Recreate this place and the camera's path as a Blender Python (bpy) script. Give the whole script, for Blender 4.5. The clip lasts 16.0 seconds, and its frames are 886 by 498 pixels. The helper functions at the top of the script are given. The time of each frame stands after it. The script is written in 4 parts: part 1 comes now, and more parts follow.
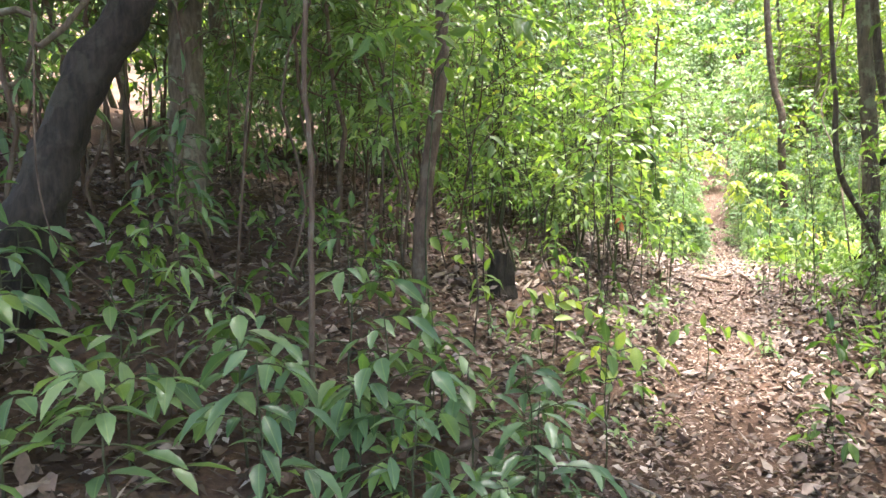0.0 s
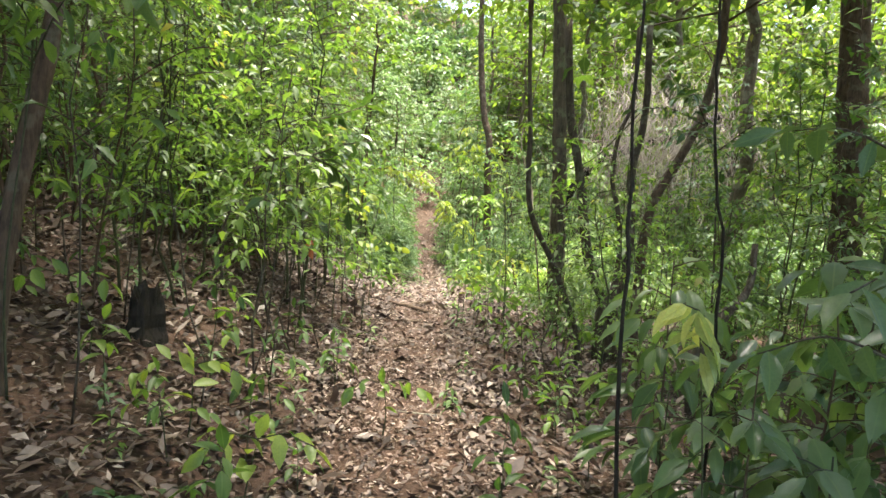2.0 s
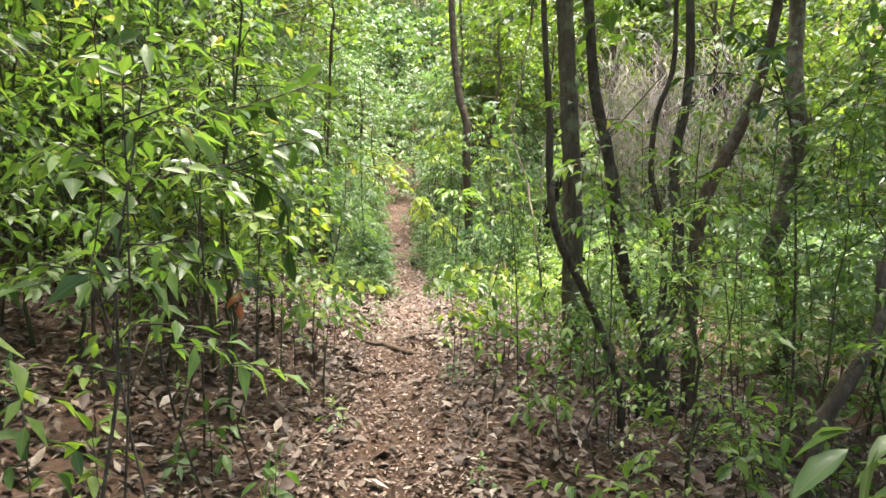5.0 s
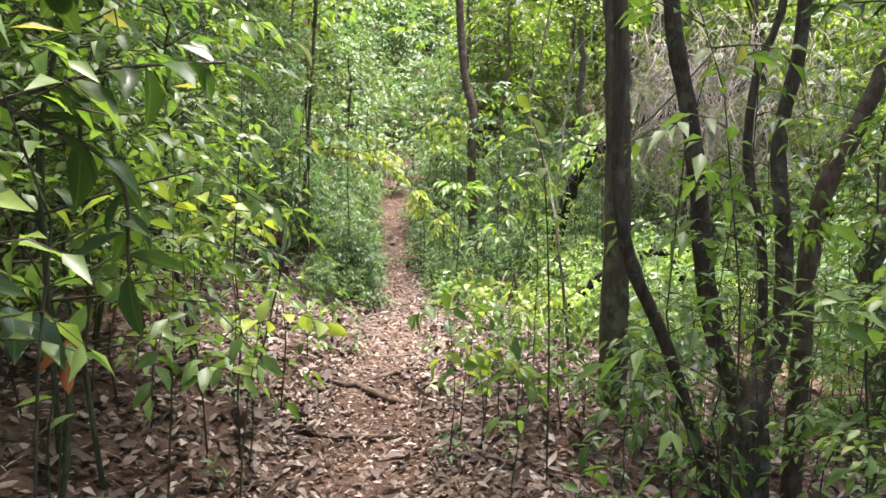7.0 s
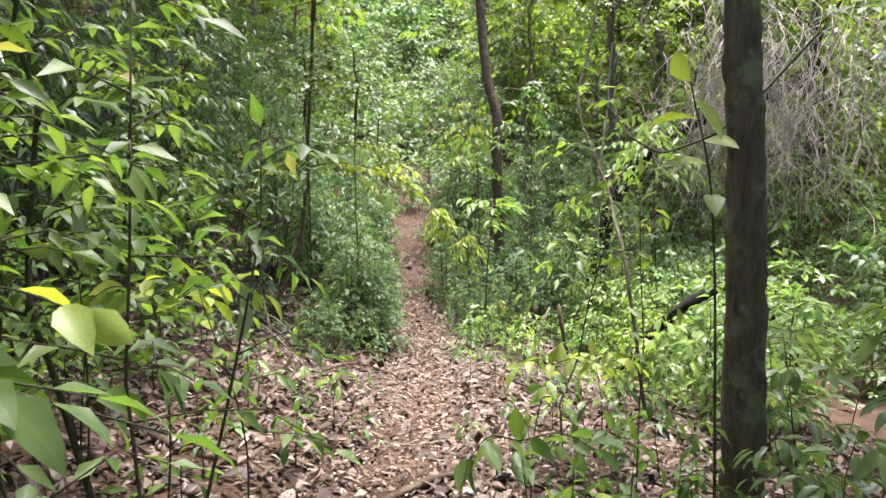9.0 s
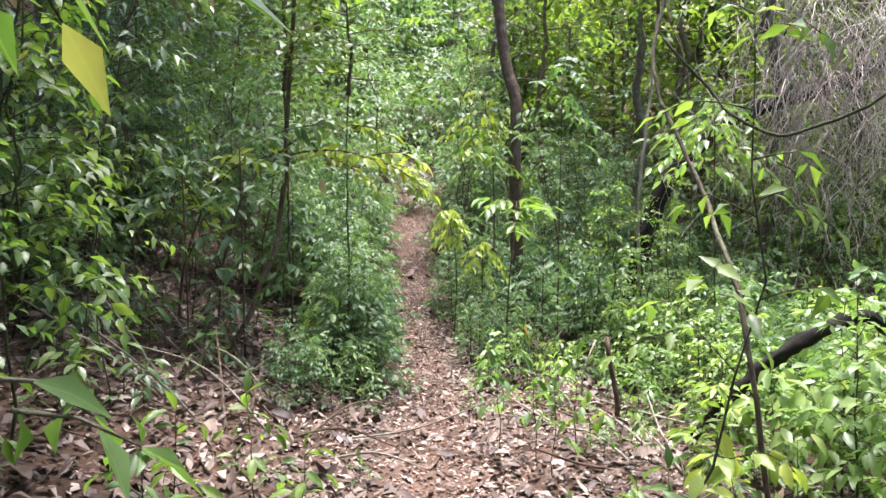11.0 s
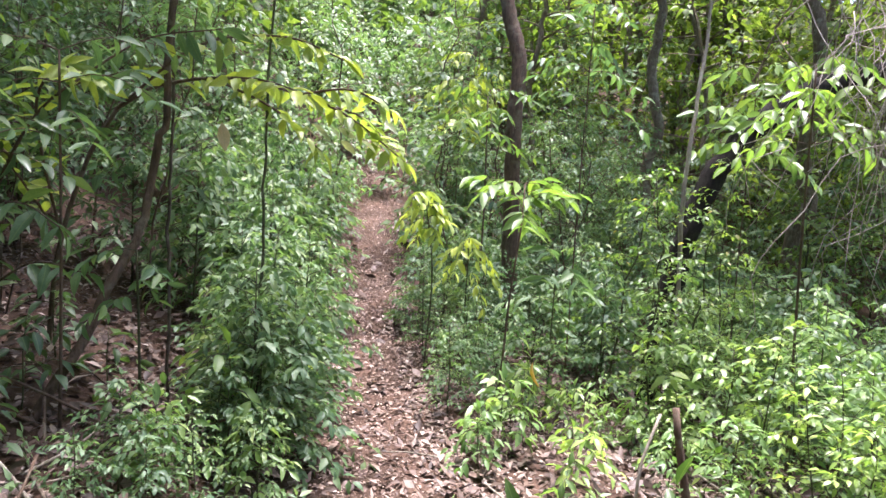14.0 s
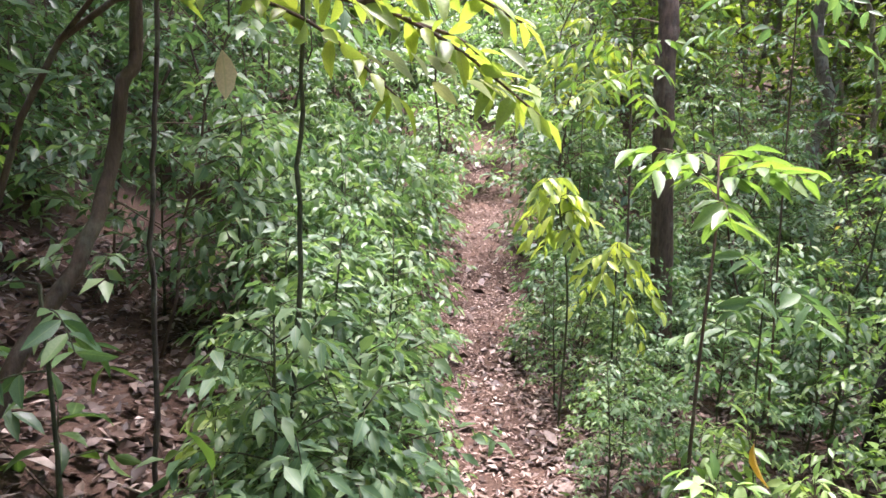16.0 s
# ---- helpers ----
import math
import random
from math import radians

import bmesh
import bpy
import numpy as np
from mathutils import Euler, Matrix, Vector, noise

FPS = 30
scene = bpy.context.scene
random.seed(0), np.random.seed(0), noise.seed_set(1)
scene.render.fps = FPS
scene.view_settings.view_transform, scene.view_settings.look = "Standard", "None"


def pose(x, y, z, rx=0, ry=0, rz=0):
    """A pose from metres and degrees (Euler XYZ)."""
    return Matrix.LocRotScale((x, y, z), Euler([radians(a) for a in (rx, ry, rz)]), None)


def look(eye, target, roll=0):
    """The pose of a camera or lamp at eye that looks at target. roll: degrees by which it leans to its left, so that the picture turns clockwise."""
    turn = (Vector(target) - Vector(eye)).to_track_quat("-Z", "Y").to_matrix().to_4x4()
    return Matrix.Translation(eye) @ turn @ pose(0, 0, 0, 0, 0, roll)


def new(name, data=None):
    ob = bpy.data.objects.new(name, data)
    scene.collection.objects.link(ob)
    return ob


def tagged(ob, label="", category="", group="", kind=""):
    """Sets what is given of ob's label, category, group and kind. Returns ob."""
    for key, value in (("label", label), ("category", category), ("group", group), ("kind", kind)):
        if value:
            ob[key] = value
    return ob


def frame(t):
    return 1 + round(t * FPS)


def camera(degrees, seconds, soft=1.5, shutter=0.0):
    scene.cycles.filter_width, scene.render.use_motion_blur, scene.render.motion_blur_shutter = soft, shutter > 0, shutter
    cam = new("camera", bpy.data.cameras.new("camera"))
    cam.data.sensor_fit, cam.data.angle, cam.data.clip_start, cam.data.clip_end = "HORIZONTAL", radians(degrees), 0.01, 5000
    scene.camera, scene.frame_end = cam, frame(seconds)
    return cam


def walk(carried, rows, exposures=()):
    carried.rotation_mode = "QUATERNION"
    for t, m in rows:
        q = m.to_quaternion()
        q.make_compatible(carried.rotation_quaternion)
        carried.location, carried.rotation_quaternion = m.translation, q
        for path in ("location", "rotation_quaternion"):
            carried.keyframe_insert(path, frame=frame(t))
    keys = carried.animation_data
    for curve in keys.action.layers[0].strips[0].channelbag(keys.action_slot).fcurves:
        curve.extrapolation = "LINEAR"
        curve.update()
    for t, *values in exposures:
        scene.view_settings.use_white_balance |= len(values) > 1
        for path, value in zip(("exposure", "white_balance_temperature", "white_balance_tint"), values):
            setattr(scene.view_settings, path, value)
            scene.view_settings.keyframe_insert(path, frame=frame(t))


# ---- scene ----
cam = camera(63.1, 16.0)
PATH = [
    (0, (0.238, 0.893, 1.529), (0.219, 2.89, 1.421), -1.3),
    (0.5, (0.315, 1.027, 1.562), (0.354, 3.024, 1.477), 0.5),
    (1, (0.325, 1.203, 1.653), (0.727, 3.161, 1.59), 1.0),
    (1.5, (0.457, 1.4, 1.664), (1.12, 3.287, 1.621), 1.8),
    (2, (0.71, 1.65, 1.705), (1.426, 3.515, 1.61), 2.7),
    (2.5, (0.819, 1.955, 1.719), (1.539, 3.813, 1.559), 1.8),
    (3, (0.951, 2.27, 1.804), (1.669, 4.128, 1.627), -0.1),
    (3.5, (1.128, 2.552, 1.877), (1.777, 4.436, 1.703), -1.1),
    (4, (1.143, 2.777, 1.827), (1.737, 4.681, 1.678), -1.2),
    (4.5, (1.178, 3.161, 1.968), (1.845, 5.042, 1.843), -0.9),
    (4.7, (1.21, 3.28, 1.949), (1.962, 5.128, 1.815), -0.6),
    (6.8, (1.969, 4.934, 1.919), (2.812, 6.742, 1.78), 0.9),
    (7, (1.995, 5.077, 1.902), (2.779, 6.911, 1.757), 1.3),
    (7.5, (2.063, 5.487, 1.95), (2.792, 7.344, 1.814), 1.1),
    (8, (2.179, 5.826, 1.935), (2.895, 7.689, 1.816), 0.7),
    (8.5, (2.353, 6.226, 1.959), (3.09, 8.082, 1.854), 0.8),
    (9, (2.472, 6.588, 2.012), (3.221, 8.439, 1.897), 0.1),
    (9.2, (2.521, 6.701, 2.024), (3.282, 8.546, 1.889), -0.3),
    (11.3, (3.038, 8.427, 2.02), (3.803, 10.271, 1.915), 1.2),
    (11.5, (3.077, 8.528, 2.023), (3.868, 10.363, 1.926), 1.2),
    (12, (3.231, 8.98, 1.988), (4.199, 10.726, 1.861), 1.1),
    (12.5, (3.438, 9.367, 1.968), (4.507, 11.051, 1.814), 2.1),
    (13, (3.658, 9.758, 2.002), (4.636, 11.497, 1.859), 3.2),
    (13.5, (3.785, 10.125, 1.965), (4.704, 11.897, 1.837), 3.9),
    (14, (3.844, 10.443, 1.953), (4.68, 12.254, 1.812), 4.1),
    (14.5, (4.056, 10.888, 1.906), (4.764, 12.75, 1.735), 2.8),
    (15, (4.125, 11.305, 1.88), (4.701, 13.21, 1.679), 2.1),
    (15.5, (4.169, 11.692, 1.896), (4.688, 13.615, 1.721), 2.0),
    (16, (4.368, 12.097, 1.855), (4.938, 14.009, 1.713), 2.2),
]
walk(cam, [(t, look(eye, target, roll)) for t, eye, target, roll in PATH],
     exposures=[(0, 3.68, 6500, 18), (1, 3.15, 6700, 12), (2, 2.84, 6800, 10), (4.7, 2.8, 6700, 11), (7, 2.68, 6400, 20), (8.5, 2.52, 6300, 20), (12, 2.57, 5900, 23), (16, 2.8, 5950, 31)])

# ---- world, sun, exposure ----
world = bpy.data.worlds.new("world")
scene.world = world
world.use_nodes = True
wn = world.node_tree
sky = wn.nodes.new("ShaderNodeTexSky")
sky.sky_type = "NISHITA"
sky.sun_disc = False
SUN_UP, SUN_ROUND = radians(79), radians(40)
sky.sun_elevation, sky.sun_rotation = SUN_UP, SUN_ROUND
sky.air_density, sky.dust_density = 1.0, 3.0
wn.nodes["Background"].inputs["Strength"].default_value = 0.15
wn.links.new(sky.outputs["Color"], wn.nodes["Background"].inputs["Color"])
sun = new("sun", bpy.data.lights.new("sun", "SUN"))
sun.data.energy, sun.data.angle, sun.data.color = 3.6, radians(22), (1.0, 0.95, 0.86)
away = Vector((math.sin(SUN_ROUND) * math.cos(SUN_UP), math.cos(SUN_ROUND) * math.cos(SUN_UP), math.sin(SUN_UP)))
sun.matrix_basis = look(tuple(away * 60), (0, 0, 0))


# ---- materials ----
def material(name):
    m = bpy.data.materials.new(name)
    m.use_nodes = True
    nt = m.node_tree
    return m, nt, nt.nodes["Principled BSDF"]


def ramp(nt, source, stops):
    r = nt.nodes.new("ShaderNodeValToRGB")
    while len(r.color_ramp.elements) < len(stops):
        r.color_ramp.elements.new(0.5)
    for e, (p, c) in zip(r.color_ramp.elements, stops):
        e.position, e.color = p, (*c, 1)
    nt.links.new(source, r.inputs["Fac"])
    return r.outputs["Color"]


def noise_out(nt, scale, detail=4, rough=0.6, coord="Object"):
    n, t = nt.nodes.new("ShaderNodeTexNoise"), nt.nodes.new("ShaderNodeTexCoord")
    n.inputs["Scale"].default_value, n.inputs["Detail"].default_value, n.inputs["Roughness"].default_value = scale, detail, rough
    nt.links.new(t.outputs[coord], n.inputs["Vector"])
    return n.outputs["Fac"]


def mix(nt, kind, fac, a, b):
    n = nt.nodes.new("ShaderNodeMixRGB")
    n.blend_type = kind
    for slot, v in (("Fac", fac), ("Color1", a), ("Color2", b)):
        if isinstance(v, (int, float)):
            n.inputs[slot].default_value = v
        elif isinstance(v, tuple):
            n.inputs[slot].default_value = (*v, 1)
        else:
            nt.links.new(v, n.inputs[slot])
    return n.outputs["Color"]


def bump(nt, bsdf, height, strength, distance):
    b = nt.nodes.new("ShaderNodeBump")
    b.inputs["Strength"].default_value, b.inputs["Distance"].default_value = strength, distance
    nt.links.new(height, b.inputs["Height"])
    nt.links.new(b.outputs["Normal"], bsdf.inputs["Normal"])


def leaf_material(name, stops, glow, rough=0.42, through_share=0.4):
    """A living leaf: each leaf and each plant a little different, a paler midrib, light passing through."""
    m, nt, p = material(name)
    geo, info, uv = nt.nodes.new("ShaderNodeNewGeometry"), nt.nodes.new("ShaderNodeObjectInfo"), nt.nodes.new("ShaderNodeTexCoord")
    col = ramp(nt, geo.outputs["Random Per Island"], stops)
    plant = ramp(nt, info.outputs["Random"], [(0, (0.72, 0.78, 0.8)), (0.5, (1, 1, 1)), (1, (1.3, 1.18, 0.85))])
    col = mix(nt, "MULTIPLY", 1.0, col, plant)
    blotch = ramp(nt, noise_out(nt, 18.0, 3), [(0.3, (0.8, 0.82, 0.75)), (0.7, (1.12, 1.1, 1.05))])
    col = mix(nt, "MULTIPLY", 0.8, col, blotch)
    sep = nt.nodes.new("ShaderNodeSeparateXYZ")
    nt.links.new(uv.outputs["UV"], sep.inputs[0])
    rib = nt.nodes.new("ShaderNodeMath")
    rib.operation = "SUBTRACT"
    rib.inputs[1].default_value = 0.5
    nt.links.new(sep.outputs["X"], rib.inputs[0])
    ab = nt.nodes.new("ShaderNodeMath")
    ab.operation = "ABSOLUTE"
    nt.links.new(rib.outputs[0], ab.inputs[0])
    ribs = ramp(nt, ab.outputs[0], [(0.0, (0.35, 0.35, 0.35)), (0.05, (0.0, 0.0, 0.0))])
    col = mix(nt, "MIX", ribs, col, (0.22, 0.3, 0.1))
    nt.links.new(col, p.inputs["Base Color"])
    p.inputs["Roughness"].default_value = rough
    p.inputs["Specular IOR Level"].default_value = 0.45
    tr = nt.nodes.new("ShaderNodeBsdfTranslucent")
    nt.links.new(mix(nt, "MULTIPLY", 1.0, col, glow), tr.inputs["Color"])
    mx = nt.nodes.new("ShaderNodeMixShader")
    mx.inputs["Fac"].default_value = through_share
    nt.links.new(p.outputs[0], mx.inputs[1])
    nt.links.new(tr.outputs[0], mx.inputs[2])
    nt.links.new(mx.outputs[0], nt.nodes["Material Output"].inputs["Surface"])
    return m


def bark_material(name, dark, light, lichen, amount=0.35, scale=9.0):
    m, nt, p = material(name)
    t, mp = nt.nodes.new("ShaderNodeTexCoord"), nt.nodes.new("ShaderNodeMapping")
    mp.inputs["Scale"].default_value = (1, 1, 0.22)
    nt.links.new(t.outputs["Object"], mp.inputs["Vector"])
    n = nt.nodes.new("ShaderNodeTexNoise")
    n.inputs["Scale"].default_value, n.inputs["Detail"].default_value, n.inputs["Roughness"].default_value = scale * 4, 6, 0.7
    nt.links.new(mp.outputs[0], n.inputs["Vector"])
    col = ramp(nt, n.outputs["Fac"], [(0.3, dark), (0.7, light)])
    spots = ramp(nt, noise_out(nt, scale, 5, 0.65), [(0.52, (0, 0, 0)), (0.62, (amount,) * 3)])
    col = mix(nt, "MIX", spots, col, lichen)
    nt.links.new(col, p.inputs["Base Color"])
    p.inputs["Roughness"].default_value = 0.9
    p.inputs["Specular IOR Level"].default_value = 0.2
    bump(nt, p, n.outputs["Fac"], 0.8, 0.015)
    return m


def soil_material():
    m, nt, p = material("forest_soil")
    a = ramp(nt, noise_out(nt, 1.3, 5, 0.6), [(0.3, (0.042, 0.029, 0.021)), (0.7, (0.115, 0.078, 0.058))])
    fine = noise_out(nt, 38.0, 6, 0.7)
    b = ramp(nt, fine, [(0.3, (0.55, 0.5, 0.48)), (0.7, (1.35, 1.25, 1.15))])
    nt.links.new(mix(nt, "MULTIPLY", 1.0, a, b), p.inputs["Base Color"])
    p.inputs["Roughness"].default_value = 0.95
    p.inputs["Specular IOR Level"].default_value = 0.15
    bump(nt, p, fine, 0.9, 0.02)
    return m


def litter_material(name, stops):
    m, nt, p = material(name)
    geo, info = nt.nodes.new("ShaderNodeNewGeometry"), nt.nodes.new("ShaderNodeObjectInfo")
    add = nt.nodes.new("ShaderNodeMath")
    add.operation = "ADD"
    frac = nt.nodes.new("ShaderNodeMath")
    frac.operation = "FRACT"
    nt.links.new(geo.outputs["Random Per Island"], add.inputs[0])
    nt.links.new(info.outputs["Random"], add.inputs[1])
    nt.links.new(add.outputs[0], frac.inputs[0])
    col = ramp(nt, frac.outputs[0], stops)
    spots = noise_out(nt, 30.0, 4, 0.65)
    col = mix(nt, "MULTIPLY", 0.8, col, ramp(nt, spots, [(0.3, (0.55, 0.5, 0.45)), (0.65, (1.15, 1.12, 1.1))]))
    nt.links.new(col, p.inputs["Base Color"])
    p.inputs["Roughness"].default_value = 0.6
    p.inputs["Specular IOR Level"].default_value = 0.35
    return m


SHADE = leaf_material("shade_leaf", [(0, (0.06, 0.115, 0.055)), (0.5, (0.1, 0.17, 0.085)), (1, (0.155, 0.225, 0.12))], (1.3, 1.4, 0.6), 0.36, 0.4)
MID = leaf_material("green_leaf", [(0, (0.065, 0.125, 0.034)), (0.5, (0.112, 0.195, 0.052)), (0.95, (0.185, 0.28, 0.085)), (1, (0.3, 0.26, 0.11))], (1.35, 1.45, 0.6), 0.45, 0.48)
BUSH = leaf_material("bush_leaf", [(0, (0.06, 0.124, 0.055)), (0.6, (0.105, 0.187, 0.084)), (1, (0.18, 0.265, 0.125))], (1.2, 1.3, 0.7), 0.5, 0.42)
LIME = leaf_material("young_leaf", [(0, (0.18, 0.28, 0.05)), (0.6, (0.29, 0.38, 0.09)), (1, (0.42, 0.47, 0.19))], (1.2, 1.2, 0.5), 0.45, 0.48)
# light green, raised further to stand for sunshine on the open bushes
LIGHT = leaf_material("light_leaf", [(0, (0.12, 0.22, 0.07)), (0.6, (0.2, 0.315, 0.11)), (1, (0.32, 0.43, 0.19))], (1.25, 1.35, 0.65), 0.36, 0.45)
FRESH = leaf_material("fresh_leaf", [(0, (0.36, 0.43, 0.14)), (1, (0.5, 0.55, 0.26))], (1.15, 1.15, 0.6), 0.45, 0.45)
# leaf green darkened so that overhead branches read as backlit
DEEP = leaf_material("deep_green_leaf", [(0, (0.03, 0.065, 0.022)), (0.6, (0.055, 0.105, 0.035)), (1, (0.085, 0.145, 0.05))], (1.3, 1.4, 0.5), 0.34, 0.3)
# whitened leaf: pale undersides, with the sky's reflection put into the colour
PALE = leaf_material("pale_leaf", [(0, (0.26, 0.32, 0.22)), (1, (0.42, 0.46, 0.36))], (1.1, 1.15, 0.7), 0.35, 0.35)
WITHER = leaf_material("withered_leaf", [(0, (0.36, 0.29, 0.18)), (1, (0.52, 0.45, 0.33))], (1.1, 1.0, 0.7), 0.6, 0.35)
YELLOW = leaf_material("yellow_leaf", [(0, (0.42, 0.27, 0.04)), (1, (0.55, 0.37, 0.07))], (1.2, 1.0, 0.4), 0.5, 0.4)
RUSSET = leaf_material("russet_leaf", [(0, (0.2, 0.06, 0.025)), (1, (0.3, 0.1, 0.04))], (1.2, 0.9, 0.5), 0.5, 0.35)
FAR = leaf_material("canopy_leaf", [(0, (0.08, 0.14, 0.035)), (0.6, (0.14, 0.22, 0.055)), (1, (0.23, 0.32, 0.09))], (1.4, 1.4, 0.5), 0.5, 0.55)
# darker, less see-through leaf so the added crowns block more light
CROWN = leaf_material("crown_leaf", [(0, (0.045, 0.085, 0.025)), (0.6, (0.075, 0.13, 0.035)), (1, (0.12, 0.18, 0.05))], (1.3, 1.4, 0.5), 0.5, 0.36)
DEAD = litter_material("dead_leaf", [(0, (0.034, 0.022, 0.015)), (0.35, (0.072, 0.047, 0.033)), (0.65, (0.125, 0.088, 0.066)), (0.88, (0.2, 0.155, 0.12)), (1, (0.37, 0.32, 0.27))])
CRUMB = litter_material("leaf_crumb", [(0, (0.068, 0.044, 0.033)), (0.5, (0.168, 0.115, 0.088)), (0.85, (0.275, 0.205, 0.16)), (1, (0.44, 0.37, 0.31))])
DARK_BARK = bark_material("dark_bark", (0.028, 0.022, 0.016), (0.105, 0.083, 0.062), (0.19, 0.2, 0.14), 0.4)
GREY_BARK = bark_material("grey_bark", (0.06, 0.047, 0.032), (0.19, 0.15, 0.105), (0.26, 0.26, 0.18), 0.5)
MOSSY_BARK = bark_material("mossy_bark", (0.045, 0.037, 0.026), (0.15, 0.12, 0.085), (0.19, 0.21, 0.12), 0.6, 7.0)
BROWN_BARK = bark_material("brown_bark", (0.04, 0.028, 0.019), (0.13, 0.088, 0.06), (0.2, 0.2, 0.14), 0.3)
PALE_BARK = bark_material("pale_bark", (0.12, 0.1, 0.075), (0.3, 0.27, 0.21), (0.36, 0.37, 0.28), 0.5)
GREEN_STEM = bark_material("green_stem", (0.03, 0.038, 0.018), (0.085, 0.085, 0.045), (0.14, 0.16, 0.08), 0.3, 20)
VINE = bark_material("dry_vine", (0.17, 0.14, 0.12), (0.42, 0.37, 0.33), (0.36, 0.36, 0.3), 0.3, 20)
BLACK_STEM = bark_material("black_stem", (0.012, 0.01, 0.008), (0.045, 0.035, 0.026), (0.1, 0.1, 0.07), 0.15)
CHAR = bark_material("rotten_wood", (0.006, 0.005, 0.004), (0.022, 0.017, 0.013), (0.04, 0.045, 0.03), 0.2)
SOIL = soil_material()

# ---- geometry helpers ----
rng = np.random.default_rng(11)


def mesh_of(name, verts, faces, mat, uv=None, smooth=True):
    """A triangle mesh from arrays."""
    me = bpy.data.meshes.new(name)
    verts, faces = np.asarray(verts, np.float32), np.asarray(faces, np.int32)
    me.vertices.add(len(verts))
    me.vertices.foreach_set("co", verts.ravel())
    me.loops.add(faces.size)
    me.loops.foreach_set("vertex_index", faces.ravel())
    me.polygons.add(len(faces))
    me.polygons.foreach_set("loop_start", np.arange(0, faces.size, 3, dtype=np.int32))
    if uv is not None:
        layer = me.uv_layers.new(name="uv")
        layer.data.foreach_set("uv", np.asarray(uv, np.float32)[faces.ravel()].ravel())
    me.polygons.foreach_set("use_smooth", np.full(len(faces), smooth))
    me.materials.append(mat)
    me.update(calc_edges=True)
    return me


def unit(v):
    v = np.asarray(v, float)
    return v / np.maximum(np.linalg.norm(v, axis=-1, keepdims=True), 1e-9)


def smooth_line(points, n):
    """A smooth line of n points through the given ones."""
    p = np.asarray(points, float)
    if len(p) < 3:
        t = np.linspace(0, 1, n)[:, None]
        return p[0] * (1 - t) + p[-1] * t
    q = np.vstack([2 * p[0] - p[1], p, 2 * p[-1] - p[-2]])
    out = []
    for s in np.linspace(0, len(p) - 1 - 1e-6, n):
        i, u = int(s), s - int(s)
        a, b, c, d = q[i:i + 4]
        out.append(0.5 * (2 * b + (c - a) * u + (2 * a - 5 * b + 4 * c - d) * u * u + (3 * b - a - 3 * c + d) * u ** 3))
    return np.array(out)


def tube(points, radii, sides=6, rough=0.0):
    """A tapering round limb along points."""
    p = np.asarray(points, float)
    n = len(p)
    r = np.interp(np.linspace(0, 1, n), np.linspace(0, 1, len(radii)), radii)
    tang = unit(np.gradient(p, axis=0))
    side = np.zeros((n, 3))
    side[0] = unit(np.cross(tang[0], (0.9, 0.35, 0.2) if abs(tang[0, 2]) > 0.7 else (0, 0, 1)))
    for i in range(1, n):
        side[i] = unit(side[i - 1] - tang[i] * np.dot(side[i - 1], tang[i]))
    other = np.cross(tang, side)
    a = np.arange(sides) / sides * 2 * np.pi
    rr = r[:, None] * (1 + rough * rng.normal(size=(n, sides)))
    v = p[:, None] + rr[..., None] * (np.cos(a)[None, :, None] * side[:, None] + np.sin(a)[None, :, None] * other[:, None])
    v = np.vstack([v.reshape(-1, 3), p[:1], p[-1:]])
    f = []
    for i in range(n - 1):
        for j in range(sides):
            k = (j + 1) % sides
            f += [(i * sides + j, i * sides + k, (i + 1) * sides + k), (i * sides + j, (i + 1) * sides + k, (i + 1) * sides + j)]
    for j in range(sides):
        k = (j + 1) % sides
        f += [(n * sides, k, j), (n * sides + 1, (n - 1) * sides + j, (n - 1) * sides + k)]
    return v, np.array(f)


def join(parts):
    vs, fs, o = [], [], 0
    for v, f in parts:
        vs.append(v)
        fs.append(np.asarray(f) + o)
        o += len(v)
    return np.vstack(vs), np.vstack(fs)


# outline of a leaf: along, across, and the faces between; fine, plain and far
FINE = (np.array([(0, 0), (0.18, -0.3), (0.18, 0), (0.18, 0.3), (0.45, -0.5), (0.45, 0), (0.45, 0.5), (0.75, -0.33), (0.75, 0), (0.75, 0.33), (1, 0)]),
        np.array([(0, 2, 1), (0, 3, 2), (1, 2, 5), (1, 5, 4), (2, 3, 6), (2, 6, 5), (4, 5, 8), (4, 8, 7), (5, 6, 9), (5, 9, 8), (7, 8, 10), (8, 9, 10)]))
PLAIN = (np.array([(0, 0), (0.4, -0.5), (0.45, 0), (0.4, 0.5), (0.78, -0.28), (0.78, 0.28), (1, 0)]),
         np.array([(0, 2, 1), (0, 3, 2), (1, 2, 4), (2, 3, 5), (2, 5, 4), (4, 5, 6)]))
KITE = (np.array([(0, 0), (0.42, -0.5), (0.45, 0), (0.42, 0.5), (1, 0)]), np.array([(0, 2, 1), (0, 3, 2), (1, 2, 4), (2, 3, 4)]))
SMALL = (np.array([(0, 0), (0.42, -0.5), (0.42, 0.5), (1, 0)]), np.array([(0, 2, 1), (1, 2, 3)]))


